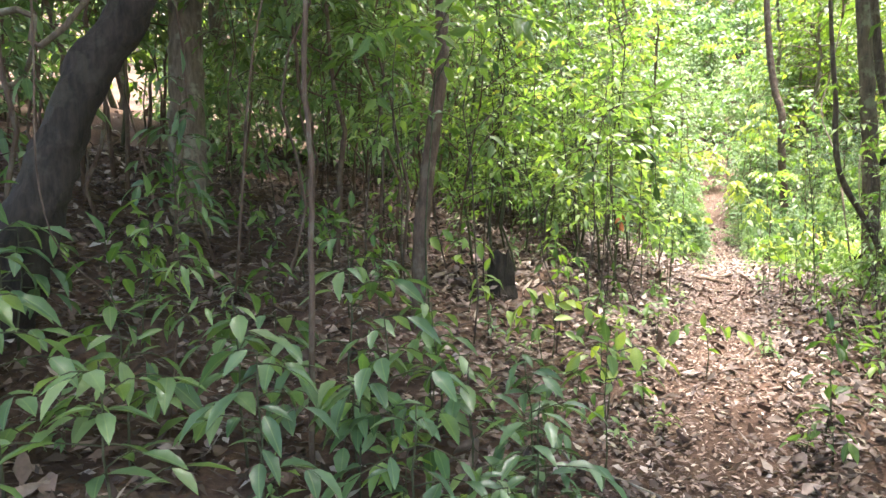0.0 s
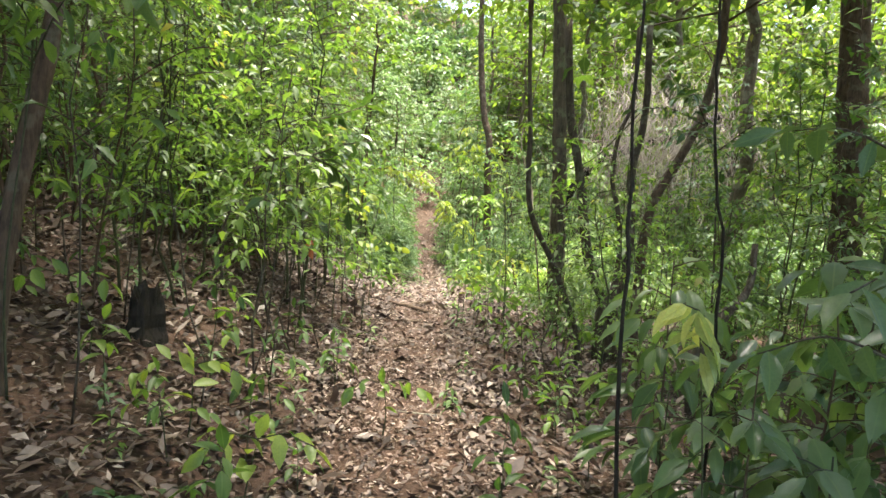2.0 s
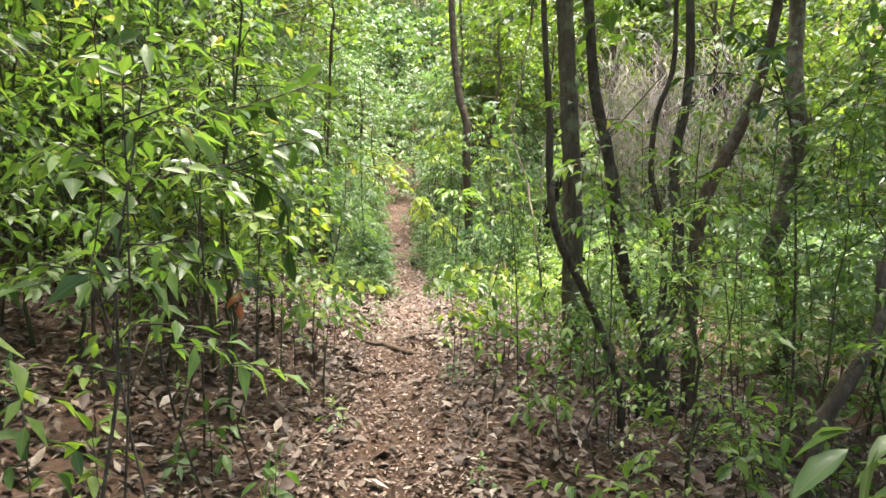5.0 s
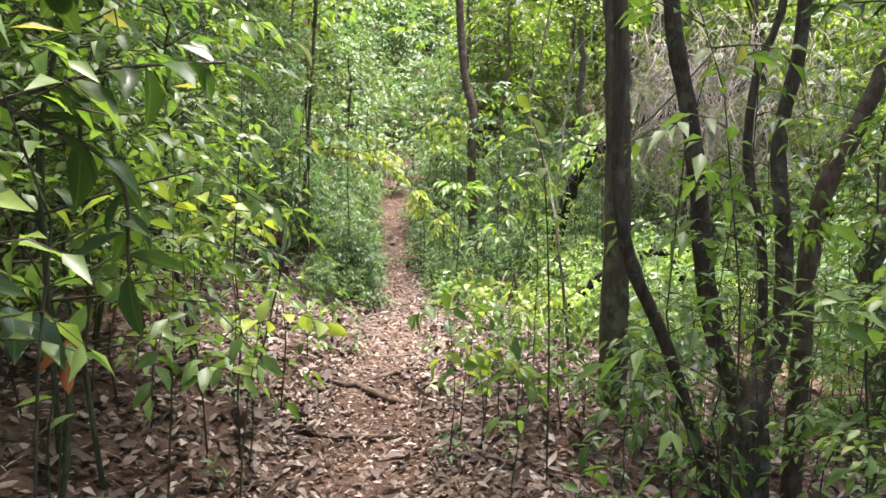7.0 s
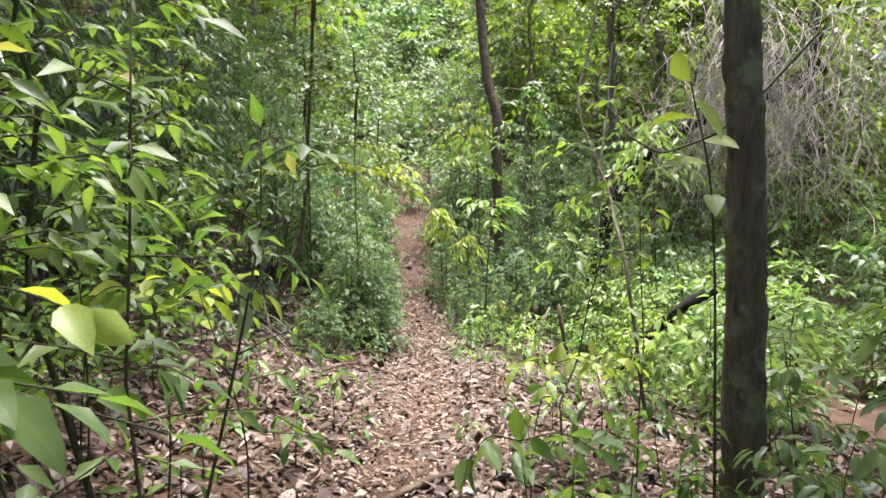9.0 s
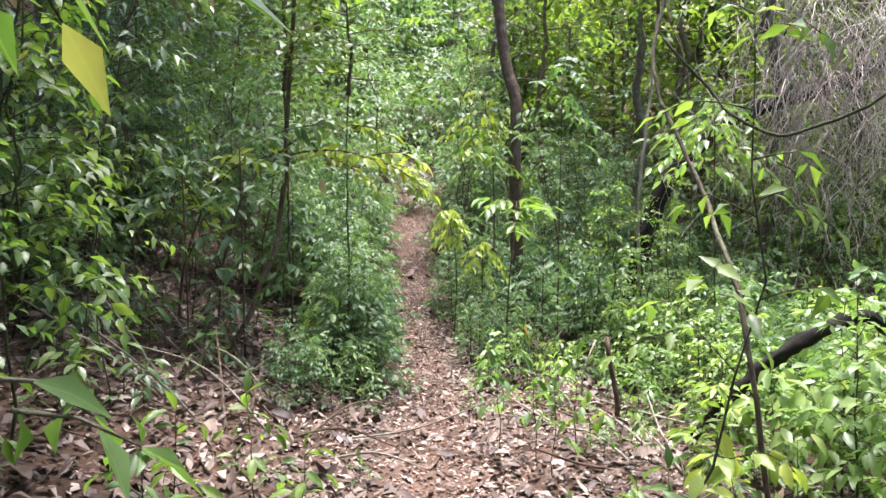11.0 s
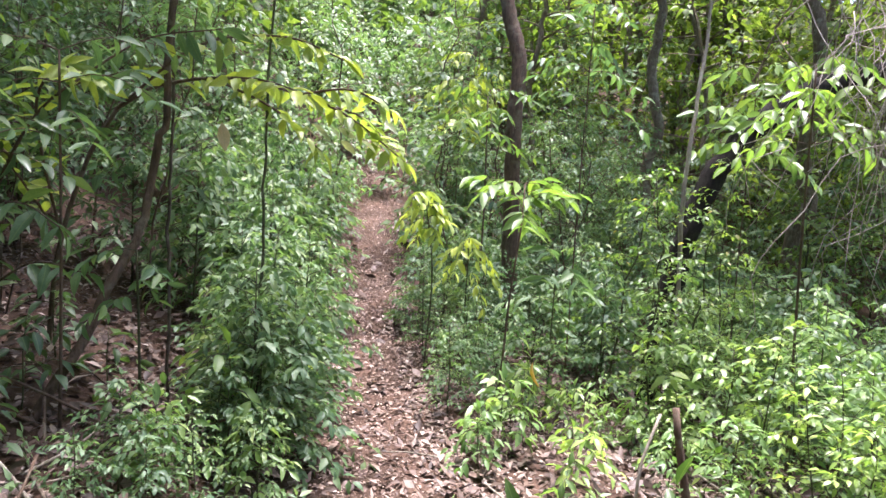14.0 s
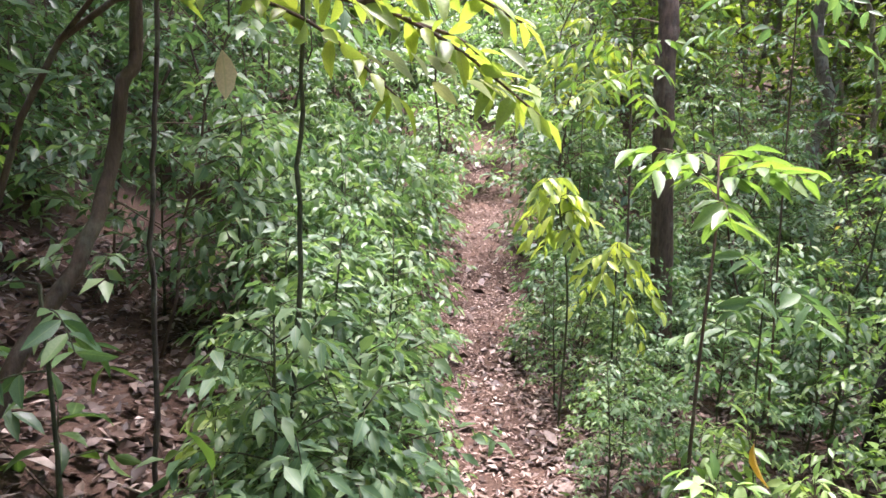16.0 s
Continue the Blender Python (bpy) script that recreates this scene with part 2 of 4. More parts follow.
def leaves(shape, base, way, up, length, width, fold=0.25, droop=0.25):
    """Many leaves at once: their vertices, faces and uv."""
    out, tri = shape
    base, way = np.asarray(base, float), unit(way)
    side = unit(np.cross(way, up))
    up = np.cross(side, way)
    s, w = out[:, 0][None, :, None], out[:, 1][None, :, None]
    L, W = np.asarray(length, float)[:, None, None], np.asarray(width, float)[:, None, None]
    v = base[:, None] + way[:, None] * s * L + side[:, None] * w * W + up[:, None] * (np.abs(w) * fold * W * 2 - droop * L * s * s)
    n, k = len(base), len(out)
    f = tri[None] + (np.arange(n) * k)[:, None, None]
    uv = np.tile(np.stack([out[:, 1] + 0.5, out[:, 0]], 1), (n, 1))
    return v.reshape(-1, 3), f.reshape(-1, 3), uv


def part(name, me, parent, label=""):
    ob = new(name, me)
    ob.parent = parent
    return tagged(ob, label)


def thing(name, label, category, group="", m=None):
    ob = tagged(new(name), label, category, group)
    if m is not None:
        ob.matrix_basis = m
    return ob


# ---- the lie of the land ----
RISE_AT = (-300, -40, -12, 0, 1, 4.6, 5.8, 7.5, 8.6, 9.9, 12, 13.3, 14.6, 15.5, 17, 19.7, 23, 27, 35, 60, 110, 400)
RISE = (-2, -0.6, -0.3, 0.02, 0.1, 0.36, 0.44, 0.54, 0.57, 0.64, 0.52, 0.45, 0.42, 0.45, 0.6, 0.95, 1.85, 3.5, 7.6, 20, 28, 34)


def trail_x(y):
    return 0.06 + 0.349 * y + 0.2 * np.exp(-((y - 13) / 4) ** 2)


def ground(x, y):
    x, y = np.asarray(x, float), np.asarray(y, float)
    d = x - trail_x(np.clip(y, -40, 60))
    left, right = np.maximum(0, -d - 0.3), np.maximum(0, d - 0.4)
    z = np.interp(y, RISE_AT, RISE) + 0.33 * np.minimum(left, 25) - 0.004 * np.minimum(left, 25) ** 2
    z = z - 0.13 * np.minimum(right, 5) + 0.12 * np.clip(right - 8, 0, 40)
    z = z - 0.04 * np.exp(-(d / 0.3) ** 2)
    away_from = np.clip((np.abs(d) - 0.25) / 0.6, 0.25, 1)
    z = z + away_from * (0.03 * np.sin(2.3 * x + 1.7 * y) + 0.025 * np.sin(5.1 * x - 3.3 * y + 1) + 0.012 * np.sin(11 * x + 7.7 * y))
    return z


def axis(lo, hi, step, far):
    a = np.arange(lo, hi, step)
    g = [step * 1.35 ** i for i in range(1, 40)]
    up, dn = hi + np.cumsum(g), lo - np.cumsum(g)
    return np.concatenate([dn[dn > -far][::-1], a, up[up < far]])


gx, gy = axis(-5, 13, 0.16, 420), axis(-1, 26, 0.16, 420)
X, Y = np.meshgrid(gx, gy)
Zg = ground(X, Y) + rng.normal(size=X.shape) * 0.008
cols = len(gx)
q = (np.arange(len(gy) - 1)[:, None] * cols + np.arange(cols - 1)[None]).ravel()
floor_mesh = mesh_of("ground", np.stack([X, Y, Zg], -1).reshape(-1, 3),
                     np.vstack([np.stack([q, q + 1, q + cols + 1], 1), np.stack([q, q + cols + 1, q + cols], 1)]), SOIL)
floor_ob = tagged(new("ground", floor_mesh), "reddish-brown forest soil with a narrow trodden footpath", "ground", kind="structure")


# ---- plants ----
KINDS = {}
ARRAYS = []
RAW = {}
def grow(h, r0, first, branches, reach, leaf, ratio, shape, mat, stem_mat, rise=0.5, step=0.06, droop=0.3, wob=0.06, twigs=2, lean=0.0, flat=0.5, hang=0.2, top=True, curl=(0.1, 0.45), bare=False):
    """A plant as two meshes: its stem with limbs, and its leaves."""
    n = max(6, int(h * 4))
    line = np.zeros((n, 3))
    line[:, 2] = np.linspace(0, h, n)
    drift = np.cumsum(rng.normal(size=(n, 2)) * wob * h / n ** 0.5 * 0.6, axis=0)
    line[:, :2] = drift - drift[0] + np.linspace(0, 1, n)[:, None] ** 1.5 * lean * h * np.array([1, 0])
    limbs = [tube(line, [r0, r0 * 0.35], 7 if r0 > 0.012 else 5, 0.05)]
    base, way, size = [], [], []
    ang = rng.uniform(0, 6)

    def leafy(p, d):
        steps = np.arange(step * 0.6, 1.0001, step / max(np.linalg.norm(p[-1] - p[0]), 0.05))
        for i, s in enumerate(steps):
            k = s * (len(p) - 1)
            a = p[int(min(k, len(p) - 2))]
            b = p[int(min(k, len(p) - 2)) + 1]
            at = a + (b - a) * (k - int(min(k, len(p) - 2)))
            dd = unit(b - a)
            sd = unit(np.cross(dd, [0, 0, 1])) * (1 if i % 2 else -1)
            base.append(at)
            way.append(dd * 0.6 + sd * 0.75 + rng.normal(size=3) * 0.22 + np.array([0, 0, -hang]))
            size.append(leaf * rng.uniform(0.6, 1.15))
        base.append(p[-1])
        way.append(unit(p[-1] - p[-2]) + rng.normal(size=3) * 0.15)
        size.append(leaf * rng.uniform(0.8, 1.1))

    for i in range(branches):
        u = first + (1 - first) * (i + rng.uniform(0, 1)) / branches
        k = u * (n - 1)
        root = line[int(k)] + (line[min(int(k) + 1, n - 1)] - line[int(k)]) * (k - int(k))
        ang += 2.4 + rng.normal() * 0.4
        d = unit(np.array([math.cos(ang), math.sin(ang), rise + rng.normal() * 0.2]))
        ln = reach * (1.1 - 0.55 * (u - first) / max(1 - first, 0.01)) * rng.uniform(0.55, 1.15)
        bend = rng.normal(size=3) * 0.12 * ln
        p = np.array([root, root + d * ln * 0.35 + bend * 0.4, root + d * ln * 0.7 + bend - [0, 0, 0.04 * ln], root + d * ln + bend - [0, 0, droop * ln]])
        limbs.append(tube(p, [max(r0 * 0.4, 0.003), 0.0015], 3 if bare else 4))
        leafy(p[1:], d)
        for _ in range(twigs):
            s = rng.uniform(0.3, 0.85)
            at = p[0] + (p[3] - p[0]) * s
            t = unit(d * np.array([1, 1, 0.3]) + np.cross(d, [0, 0, 1]) * rng.choice([-1, 1]) * 0.9 + rng.normal(size=3) * 0.25)
            w = np.array([at, at + t * ln * 0.22, at + t * ln * 0.45 - [0, 0, 0.08 * ln]])
            if not bare:
                limbs.append(tube(w, [0.003, 0.0012], 3))
            leafy(w, t)
    if top:
        leafy(line[-3:], None)
    base, way, size = np.array(base), np.array(way), np.array(size)
    up = np.array([0, 0, 1.0]) + rng.normal(size=base.shape) * flat * 0.7
    lv = leaves(shape, base, way, up, size, size * ratio * rng.uniform(0.85, 1.15, len(size)), 0.22, rng.uniform(*curl, len(size))[:, None, None])
    sv, sf = join(limbs)
    ARRAYS.append((sv, sf, lv[0], lv[1], lv[2]))
    return mesh_of("stem", sv, sf, stem_mat), mesh_of("foliage", lv[0], lv[1], mat, lv[2])


PLACED = {}


def kind_of(key, name, label, category, group, count, **how):
    KINDS[key] = []
    RAW[key] = []
    for _ in range(count):
        stem, fol = grow(**{k: (v() if callable(v) else v) for k, v in how.items()})
        KINDS[key].append((stem, fol))
        RAW[key].append(ARRAYS[-1])
    PLACED[key] = (name, label, category, group)


def plant(key, x, y, scale=1.0, sink=0.02):
    """Sets one plant of a kind on the ground."""
    name, label, category, group = PLACED[key]
    stem, fol = KINDS[key][rng.integers(len(KINDS[key]))]
    z = float(ground(x, y)) - sink
    t = rng.uniform(0, 360)
    m = pose(x, y, z, rng.normal() * 3, rng.normal() * 3, t) @ Matrix.Diagonal((scale, scale, scale * rng.uniform(0.92, 1.08), 1))
    ob = thing(name, label, category, group, m)
    part("stem", stem, ob)
    part("foliage", fol, ob)
    return ob


U = rng.uniform
kind_of("under", "understory_tree", "slender understory tree with bright green oval leaves", "tree", "understory trees", 8,
        h=lambda: U(2.6, 3.8), r0=lambda: U(0.009, 0.018), first=0.2, branches=24, reach=0.75, leaf=lambda: U(0.075, 0.115), ratio=lambda: U(0.36, 0.48), shape=PLAIN, mat=MID, stem_mat=GREEN_STEM, step=0.06, twigs=3, wob=0.09)
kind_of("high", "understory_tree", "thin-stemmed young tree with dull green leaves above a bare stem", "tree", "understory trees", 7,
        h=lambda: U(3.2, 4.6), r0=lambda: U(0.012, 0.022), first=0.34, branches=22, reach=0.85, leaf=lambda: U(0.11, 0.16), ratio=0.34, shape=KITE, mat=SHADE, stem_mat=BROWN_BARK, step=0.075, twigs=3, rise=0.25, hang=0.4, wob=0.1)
kind_of("bush", "bush", "dense narrow-leaved green bush on the forest floor", "bush", "bushes", 7,
        h=lambda: U(0.8, 1.2), r0=0.008, first=0.05, branches=26, reach=0.42, leaf=lambda: U(0.07, 0.1), ratio=lambda: U(0.36, 0.46), shape=PLAIN, mat=BUSH, stem_mat=GREEN_STEM, step=0.042, twigs=2, rise=0.7, hang=0.35, bare=True)
kind_of("thick", "bush", "thick leafy green bush beside the footpath", "bush", "bushes", 6,
        h=lambda: U(0.8, 1.2), r0=0.008, first=0.05, branches=26, reach=0.42, leaf=lambda: U(0.055, 0.088), ratio=lambda: U(0.38, 0.5), shape=PLAIN, mat=BUSH, stem_mat=GREEN_STEM, step=0.04, twigs=2, rise=0.6, hang=0.3, bare=True)
kind_of("slope", "bush", "leafy green bush on the wooded slope", "bush", "bushes", 5,
        h=lambda: U(0.9, 1.4), r0=0.01, first=0.05, branches=22, reach=0.6, leaf=0.13, ratio=0.42, shape=SMALL, mat=BUSH, stem_mat=GREEN_STEM, step=0.075, twigs=2, rise=0.6, hang=0.3, bare=True)
kind_of("bright", "bush", "leafy bush with light green leaves, coloured paler as if sunlit", "bush", "bushes", 5,
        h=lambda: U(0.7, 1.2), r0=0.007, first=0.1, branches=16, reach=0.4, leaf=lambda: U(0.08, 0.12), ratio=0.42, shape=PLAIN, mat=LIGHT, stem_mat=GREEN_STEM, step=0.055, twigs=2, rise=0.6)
kind_of("seedling", "seedling", "small seedling with a few green leaves on a thin stem", "seedling", "seedlings", 8,
        h=lambda: U(0.3, 0.75), r0=0.004, first=0.4, branches=5, reach=0.16, leaf=0.1, ratio=0.42, shape=FINE, mat=MID, stem_mat=GREEN_STEM, step=0.07, twigs=0, rise=0.3, hang=0.3)
kind_of("sprout", "seedling", "tiny green sprout in the leaf litter", "seedling", "seedlings", 7,
        h=lambda: U(0.08, 0.22), r0=0.002, first=0.3, branches=5, reach=0.09, leaf=lambda: U(0.05, 0.09), ratio=0.4, shape=KITE, mat=BUSH, stem_mat=GREEN_STEM, step=0.05, twigs=0, rise=0.5)
kind_of("sapling", "sapling", "thin dark sapling with sparse leaves", "sapling", "saplings", 7,
        h=lambda: U(1.1, 2.2), r0=lambda: U(0.004, 0.008), first=0.4, branches=9, reach=0.4, leaf=lambda: U(0.08, 0.12), ratio=0.4, shape=KITE, mat=MID, stem_mat=DARK_BARK, step=0.07, twigs=1, rise=0.4, wob=0.1)
kind_of("pole", "sapling", "bare thin-stemmed sapling with a tuft of leaves", "sapling", "saplings", 7,
        h=lambda: U(2.2, 4.2), r0=lambda: U(0.005, 0.011), first=0.5, branches=9, reach=0.5, leaf=0.12, ratio=0.36, shape=KITE, mat=SHADE, stem_mat=BROWN_BARK, step=0.08, twigs=2, rise=0.3, wob=0.12)
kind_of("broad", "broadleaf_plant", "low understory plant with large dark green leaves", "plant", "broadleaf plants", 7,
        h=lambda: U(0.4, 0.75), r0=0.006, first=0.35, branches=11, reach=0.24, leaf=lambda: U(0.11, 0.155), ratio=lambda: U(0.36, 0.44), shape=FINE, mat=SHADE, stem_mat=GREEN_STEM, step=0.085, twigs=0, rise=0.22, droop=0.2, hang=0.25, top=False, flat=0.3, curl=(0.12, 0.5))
kind_of("shrub", "shrub", "thin shrub with dull green narrow leaves", "shrub", "shrubs", 4,
        h=lambda: U(1.0, 1.6), r0=0.007, first=0.3, branches=12, reach=0.4, leaf=0.15, ratio=0.28, shape=FINE, mat=SHADE, stem_mat=BROWN_BARK, step=0.08, twigs=1, rise=0.3, hang=0.2, flat=0.4)
kind_of("tall", "broadleaf_shrub", "shrub with large glossy dark green leaves", "shrub", "broadleaf shrubs", 4,
        h=lambda: U(1.1, 1.6), r0=0.009, first=0.2, branches=16, reach=0.4, leaf=lambda: U(0.17, 0.22), ratio=0.42, shape=FINE, mat=SHADE, stem_mat=BROWN_BARK, step=0.12, twigs=1, rise=0.3, hang=0.28, top=False, curl=(0.12, 0.5), flat=0.35)
kind_of("slopetree", "understory_tree", "slender young tree with dull blue-green leaves", "tree", "understory trees", 5,
        h=lambda: U(2.2, 3.4), r0=lambda: U(0.009, 0.016), first=0.12, branches=24, reach=0.7, leaf=lambda: U(0.085, 0.12), ratio=lambda: U(0.36, 0.46), shape=KITE, mat=BUSH, stem_mat=BROWN_BARK, step=0.066, twigs=3, wob=0.09)
kind_of("leafy", "bush", "low bush with broad fresh green leaves", "bush", "bushes", 5,
        h=lambda: U(0.5, 0.9), r0=0.006, first=0.15, branches=13, reach=0.34, leaf=lambda: U(0.1, 0.14), ratio=lambda: U(0.36, 0.44), shape=FINE, mat=LIGHT, stem_mat=GREEN_STEM, step=0.07, twigs=1, rise=0.5, hang=0.3)
kind_of("far", "forest_tree", "tall leafy forest tree on the wooded slope", "tree", "forest trees", 6,
        h=lambda: U(6.5, 9), r0=lambda: U(0.04, 0.08), first=0.1, branches=42, reach=1.7, leaf=0.22, ratio=0.5, shape=SMALL, mat=FAR, stem_mat=GREY_BARK, step=0.18, twigs=4, rise=0.35, bare=True)
# trees added only so that their crowns keep light off the ground
kind_of("canopy", "canopy_tree", "tall tree added to shade the ground with its crown", "tree", "canopy trees", 4,
        h=lambda: U(11, 14), r0=lambda: U(0.1, 0.16), first=0.5, branches=31, reach=3.6, leaf=0.38, ratio=0.52, shape=SMALL, mat=CROWN, stem_mat=GREY_BARK, step=0.17, twigs=6, rise=0.35, bare=True)


def clear(x, y, gap):
    return abs(x - float(trail_x(min(y, 60)))) > gap


def scatter(key, n, xs, ys, gap, scale=(0.85, 1.15), along=True, dense=None):
    """Plants spread over a strip: xs is measured from the footpath's middle."""
    for _ in range(n):
        for _ in range(20):
            y = U(*ys)
            x = (float(trail_x(min(y, 60))) if along else 0) + U(*xs)
            if clear(x, y, gap) and all((x - a) ** 2 + (y - b) ** 2 > 0.0009 * 10 for a, b in TAKEN[-400:]):
                break
        TAKEN.append((x, y))
        plant(key, x, y, U(*scale))


def thicket(name, label, key, strips):
    """Growth too dense to count, joined into one: strips of (count, xs from the footpath, ys, gap, scales)."""
    vs, fs, uvs, mats, o = [], [], [], [], 0
    for n, xs, ys, gap, sc in strips:
        for _ in range(n):
            for _ in range(20):
                y = U(*ys)
                x = float(trail_x(min(y, 60))) + U(*xs)
                if clear(x, y, gap):
                    break
            a, k = U(0, 6.28), U(*sc)
            c, q = math.cos(a) * k, math.sin(a) * k
            turn = np.array([(c, -q, 0), (q, c, 0), (0, 0, k)])
            at = np.array([x, y, float(ground(x, y)) - 0.02])
            sv, sf, lv, lf, luv = RAW[key][rng.integers(len(RAW[key]))]
            for v, f, uv, mi in ((sv, sf, np.zeros((len(sv), 2)), 0), (lv, lf, luv, 1)):
                vs.append(v @ turn.T + at)
                fs.append(f + o)
                uvs.append(uv)
                mats.append(np.full(len(f), mi))
                o += len(v)
    stem, fol = KINDS[key][0]
    me = mesh_of(name, np.vstack(vs), np.vstack(fs), stem.materials[0], np.vstack(uvs))
    me.materials.append(fol.materials[0])
    me.polygons.foreach_set("material_index", np.concatenate(mats).astype(np.int32))
    me.update()
    return tagged(new(name, me), label, "undergrowth", kind="stuff")


TAKEN = []
rng.bit_generator.state = np.random.default_rng(4).bit_generator.state
# first stretch, uphill side
scatter("under", 13, (-2.4, -0.95), (6.4, 9.6), 0.9, (0.7, 0.95))
scatter("sapling", 30, (-4, -0.6), (4.8, 9.5), 0.6)
scatter("pole", 55, (-6, -2.0), (4.5, 11.5), 1.2)
scatter("high", 32, (-7, -2.6), (5.0, 12), 1.5)
scatter("under", 14, (-9, -3.6), (6, 13), 1.5)
scatter("high", 10, (-7, -2.8), (1.5, 5), 1.5)
scatter("seedling", 60, (-3.5, -0.4), (3.2, 11.5), 0.4)
for x, y, k in ((-0.75, 3.35, 0.6), (-1.9, 4.3, 1.0), (-1.25, 4.7, 0.8), (-2.3, 4.9, 1.0)):
    plant("shrub", x, y, k)
for x, y, k in ((-0.95, 2.75, 1.0), (-0.55, 2.6, 1.0), (-0.75, 3.05, 1.1), (-0.3, 2.85, 1.05), (-0.45, 3.25, 1.1), (-1.2, 3.1, 1.0), (-0.05, 2.5, 0.8), (0.1, 2.8, 0.9), (0.4, 2.85, 0.8),
                (-0.9, 2.3, 0.95), (0.25, 2.55, 0.65), (0.35, 3.15, 0.85), (-1.5, 2.9, 1.1), (-1.35, 3.5, 1.0), (0.55, 3.35, 0.7), (-0.1, 3.4, 0.9), (-0.35, 2.25, 0.8), (0.6, 2.95, 0.6)):
    plant("broad", x, y, k * 0.88)
for x, y, k in ((0.05, 3.3, 1.0), (0.3, 3.45, 0.95), (0.55, 3.6, 0.85), (0.2, 3.75, 0.9), (0.45, 3.15, 0.85), (-0.15, 3.6, 1.0), (0.65, 3.9, 0.75), (0.1, 3.05, 1.05), (-0.4, 3.5, 1.0)):
    plant("broad", x, y, k)
# first stretch, downhill side
for x, y, k in ((2.0, 2.5, 1.25), (2.35, 2.9, 1.4), (2.7, 2.5, 1.3), (2.2, 3.3, 1.2), (2.75, 3.3, 1.5), (3.1, 2.9, 1.4), (3.2, 3.7, 1.5), (2.6, 4.0, 1.2), (3.6, 3.3, 1.4), (3.4, 4.4, 1.3), (2.0, 2.05, 1.1), (2.5, 1.9, 1.2)):
    plant("broad", x, y, k)
for x, y, k in ((2.95, 3.7, 0.95), (3.3, 3.4, 1.05), (3.5, 4.2, 1.0), (2.9, 2.8, 0.9), (2.65, 3.55, 0.85), (3.0, 4.5, 0.95), (3.9, 3.9, 1.1)):
    plant("tall", x, y, k)
scatter("seedling", 70, (0.45, 3.2), (4.2, 12.5), 0.45)
scatter("sapling", 18, (0.8, 3.8), (4.4, 10.5), 0.7)
scatter("pole", 16, (2.6, 6), (5, 9.8), 1.5)
scatter("under", 18, (3.6, 8.5), (5, 9.4), 2.2)
scatter("high", 7, (2.8, 7.5), (4, 9.4), 2.6)
scatter("bright", 22, (3.2, 8), (5, 11.5), 2.8)
for x, y, k in ((3.7, 6.2, 0.62), (4.2, 6.7, 0.6), (4.7, 6.3, 0.7), (3.9, 7.0, 0.5), (5.3, 6.9, 0.75)):
    plant("under", x, y, k)
for x, y, k in ((4.4, 7.1, 0.9), (3.6, 6.7, 1.0), (4.9, 7.2, 1.1), (4.1, 6.1, 1.0)):
    plant("sapling", x, y, k)
scatter("sprout", 190, (-3.2, 3.2), (2.5, 14.5), 0.3)
# beyond the bend
scatter("under", 16, (-3.2, -1.35), (9.2, 11.6), 1.2, (0.55, 0.9))
scatter("leafy", 5, (-3.0, -1.7), (9.2, 11.0), 1.6, (0.6, 0.9))
scatter("thick", 32, (-0.85, -0.38), (13.9, 16.4), 0.38, (0.6, 1.15))
scatter("leafy", 10, (-0.95, -0.5), (13.1, 15.6), 0.45, (0.45, 0.8))
for x, y, k in ((3.75, 12.95, 0.4), (4.0, 13.1, 0.45), (4.2, 13.3, 0.5), (3.9, 13.4, 0.45), (4.3, 13.7, 0.6), (4.45, 13.5, 0.45), (4.55, 13.9, 0.7)):
    plant("thick", x, y, k)
scatter("bush", 36, (-2.0, -0.42), (16, 21), 0.42, (0.9, 1.3))
scatter("thick", 16, (0.4, 1.5), (14.9, 17.2), 0.4, (0.5, 0.9))
scatter("leafy", 12, (0.6, 2.2), (13.6, 15.6), 0.6, (0.4, 0.8))
scatter("bush", 46, (0.45, 3.0), (15.6, 21), 0.45, (0.7, 1.1))
scatter("bright", 30, (2.2, 6), (12.2, 16.5), 1.5, (0.7, 1.15))
for x, y, k in ((6.5, 10.9, 1.1), (6.9, 10.6, 1.25), (7.0, 11.4, 1.2), (7.5, 11.1, 1.4), (7.6, 11.9, 1.25), (7.4, 12.6, 0.9), (8.1, 12.3, 1.3), (8.0, 13.1, 1.1), (8.7, 12.2, 1.4), (8.8, 13.3, 1.2), (6.3, 10.3, 1.0), (7.0, 13.3, 0.7), (7.7, 13.7, 0.9)):
    plant("bright", x, y, k)
scatter("bush", 24, (2.3, 6), (13.4, 19), 1.5, (0.8, 1.2))
scatter("bright", 16, (2.5, 6.5), (12.4, 15.5), 1.5, (0.7, 1.1))
for x, y, k in ((7.7, 14.7, 0.6), (8.1, 15.0, 0.7), (8.5, 15.0, 0.65), (7.9, 15.5, 0.75)):
    plant("under", x, y, k)
scatter("bright", 16, (3.4, 6.5), (14.0, 17.5), 3, (1.0, 1.4))
scatter("under", 7, (6, 11), (14, 20), 3, (0.9, 1.3))
for x, y, k in ((8.3, 13.9, 1.15), (8.9, 14.3, 1.2), (9.4, 13.7, 1.3), (9.5, 14.7, 1.2), (10.0, 14.2, 1.3), (8.9, 15.1, 1.0), (8.2, 14.5, 0.8), (9.9, 15.2, 1.2), (9.3, 12.9, 1.3), (7.5, 14.2, 0.65)):
    plant("bright", x, y, k)
for x, y, k in ((6.3, 11.75, 1.0), (6.6, 11.55, 1.2), (6.9, 11.45, 1.3), (7.2, 11.3, 1.1), (6.15, 12.3, 0.5)):
    plant("leafy", x, y, k)
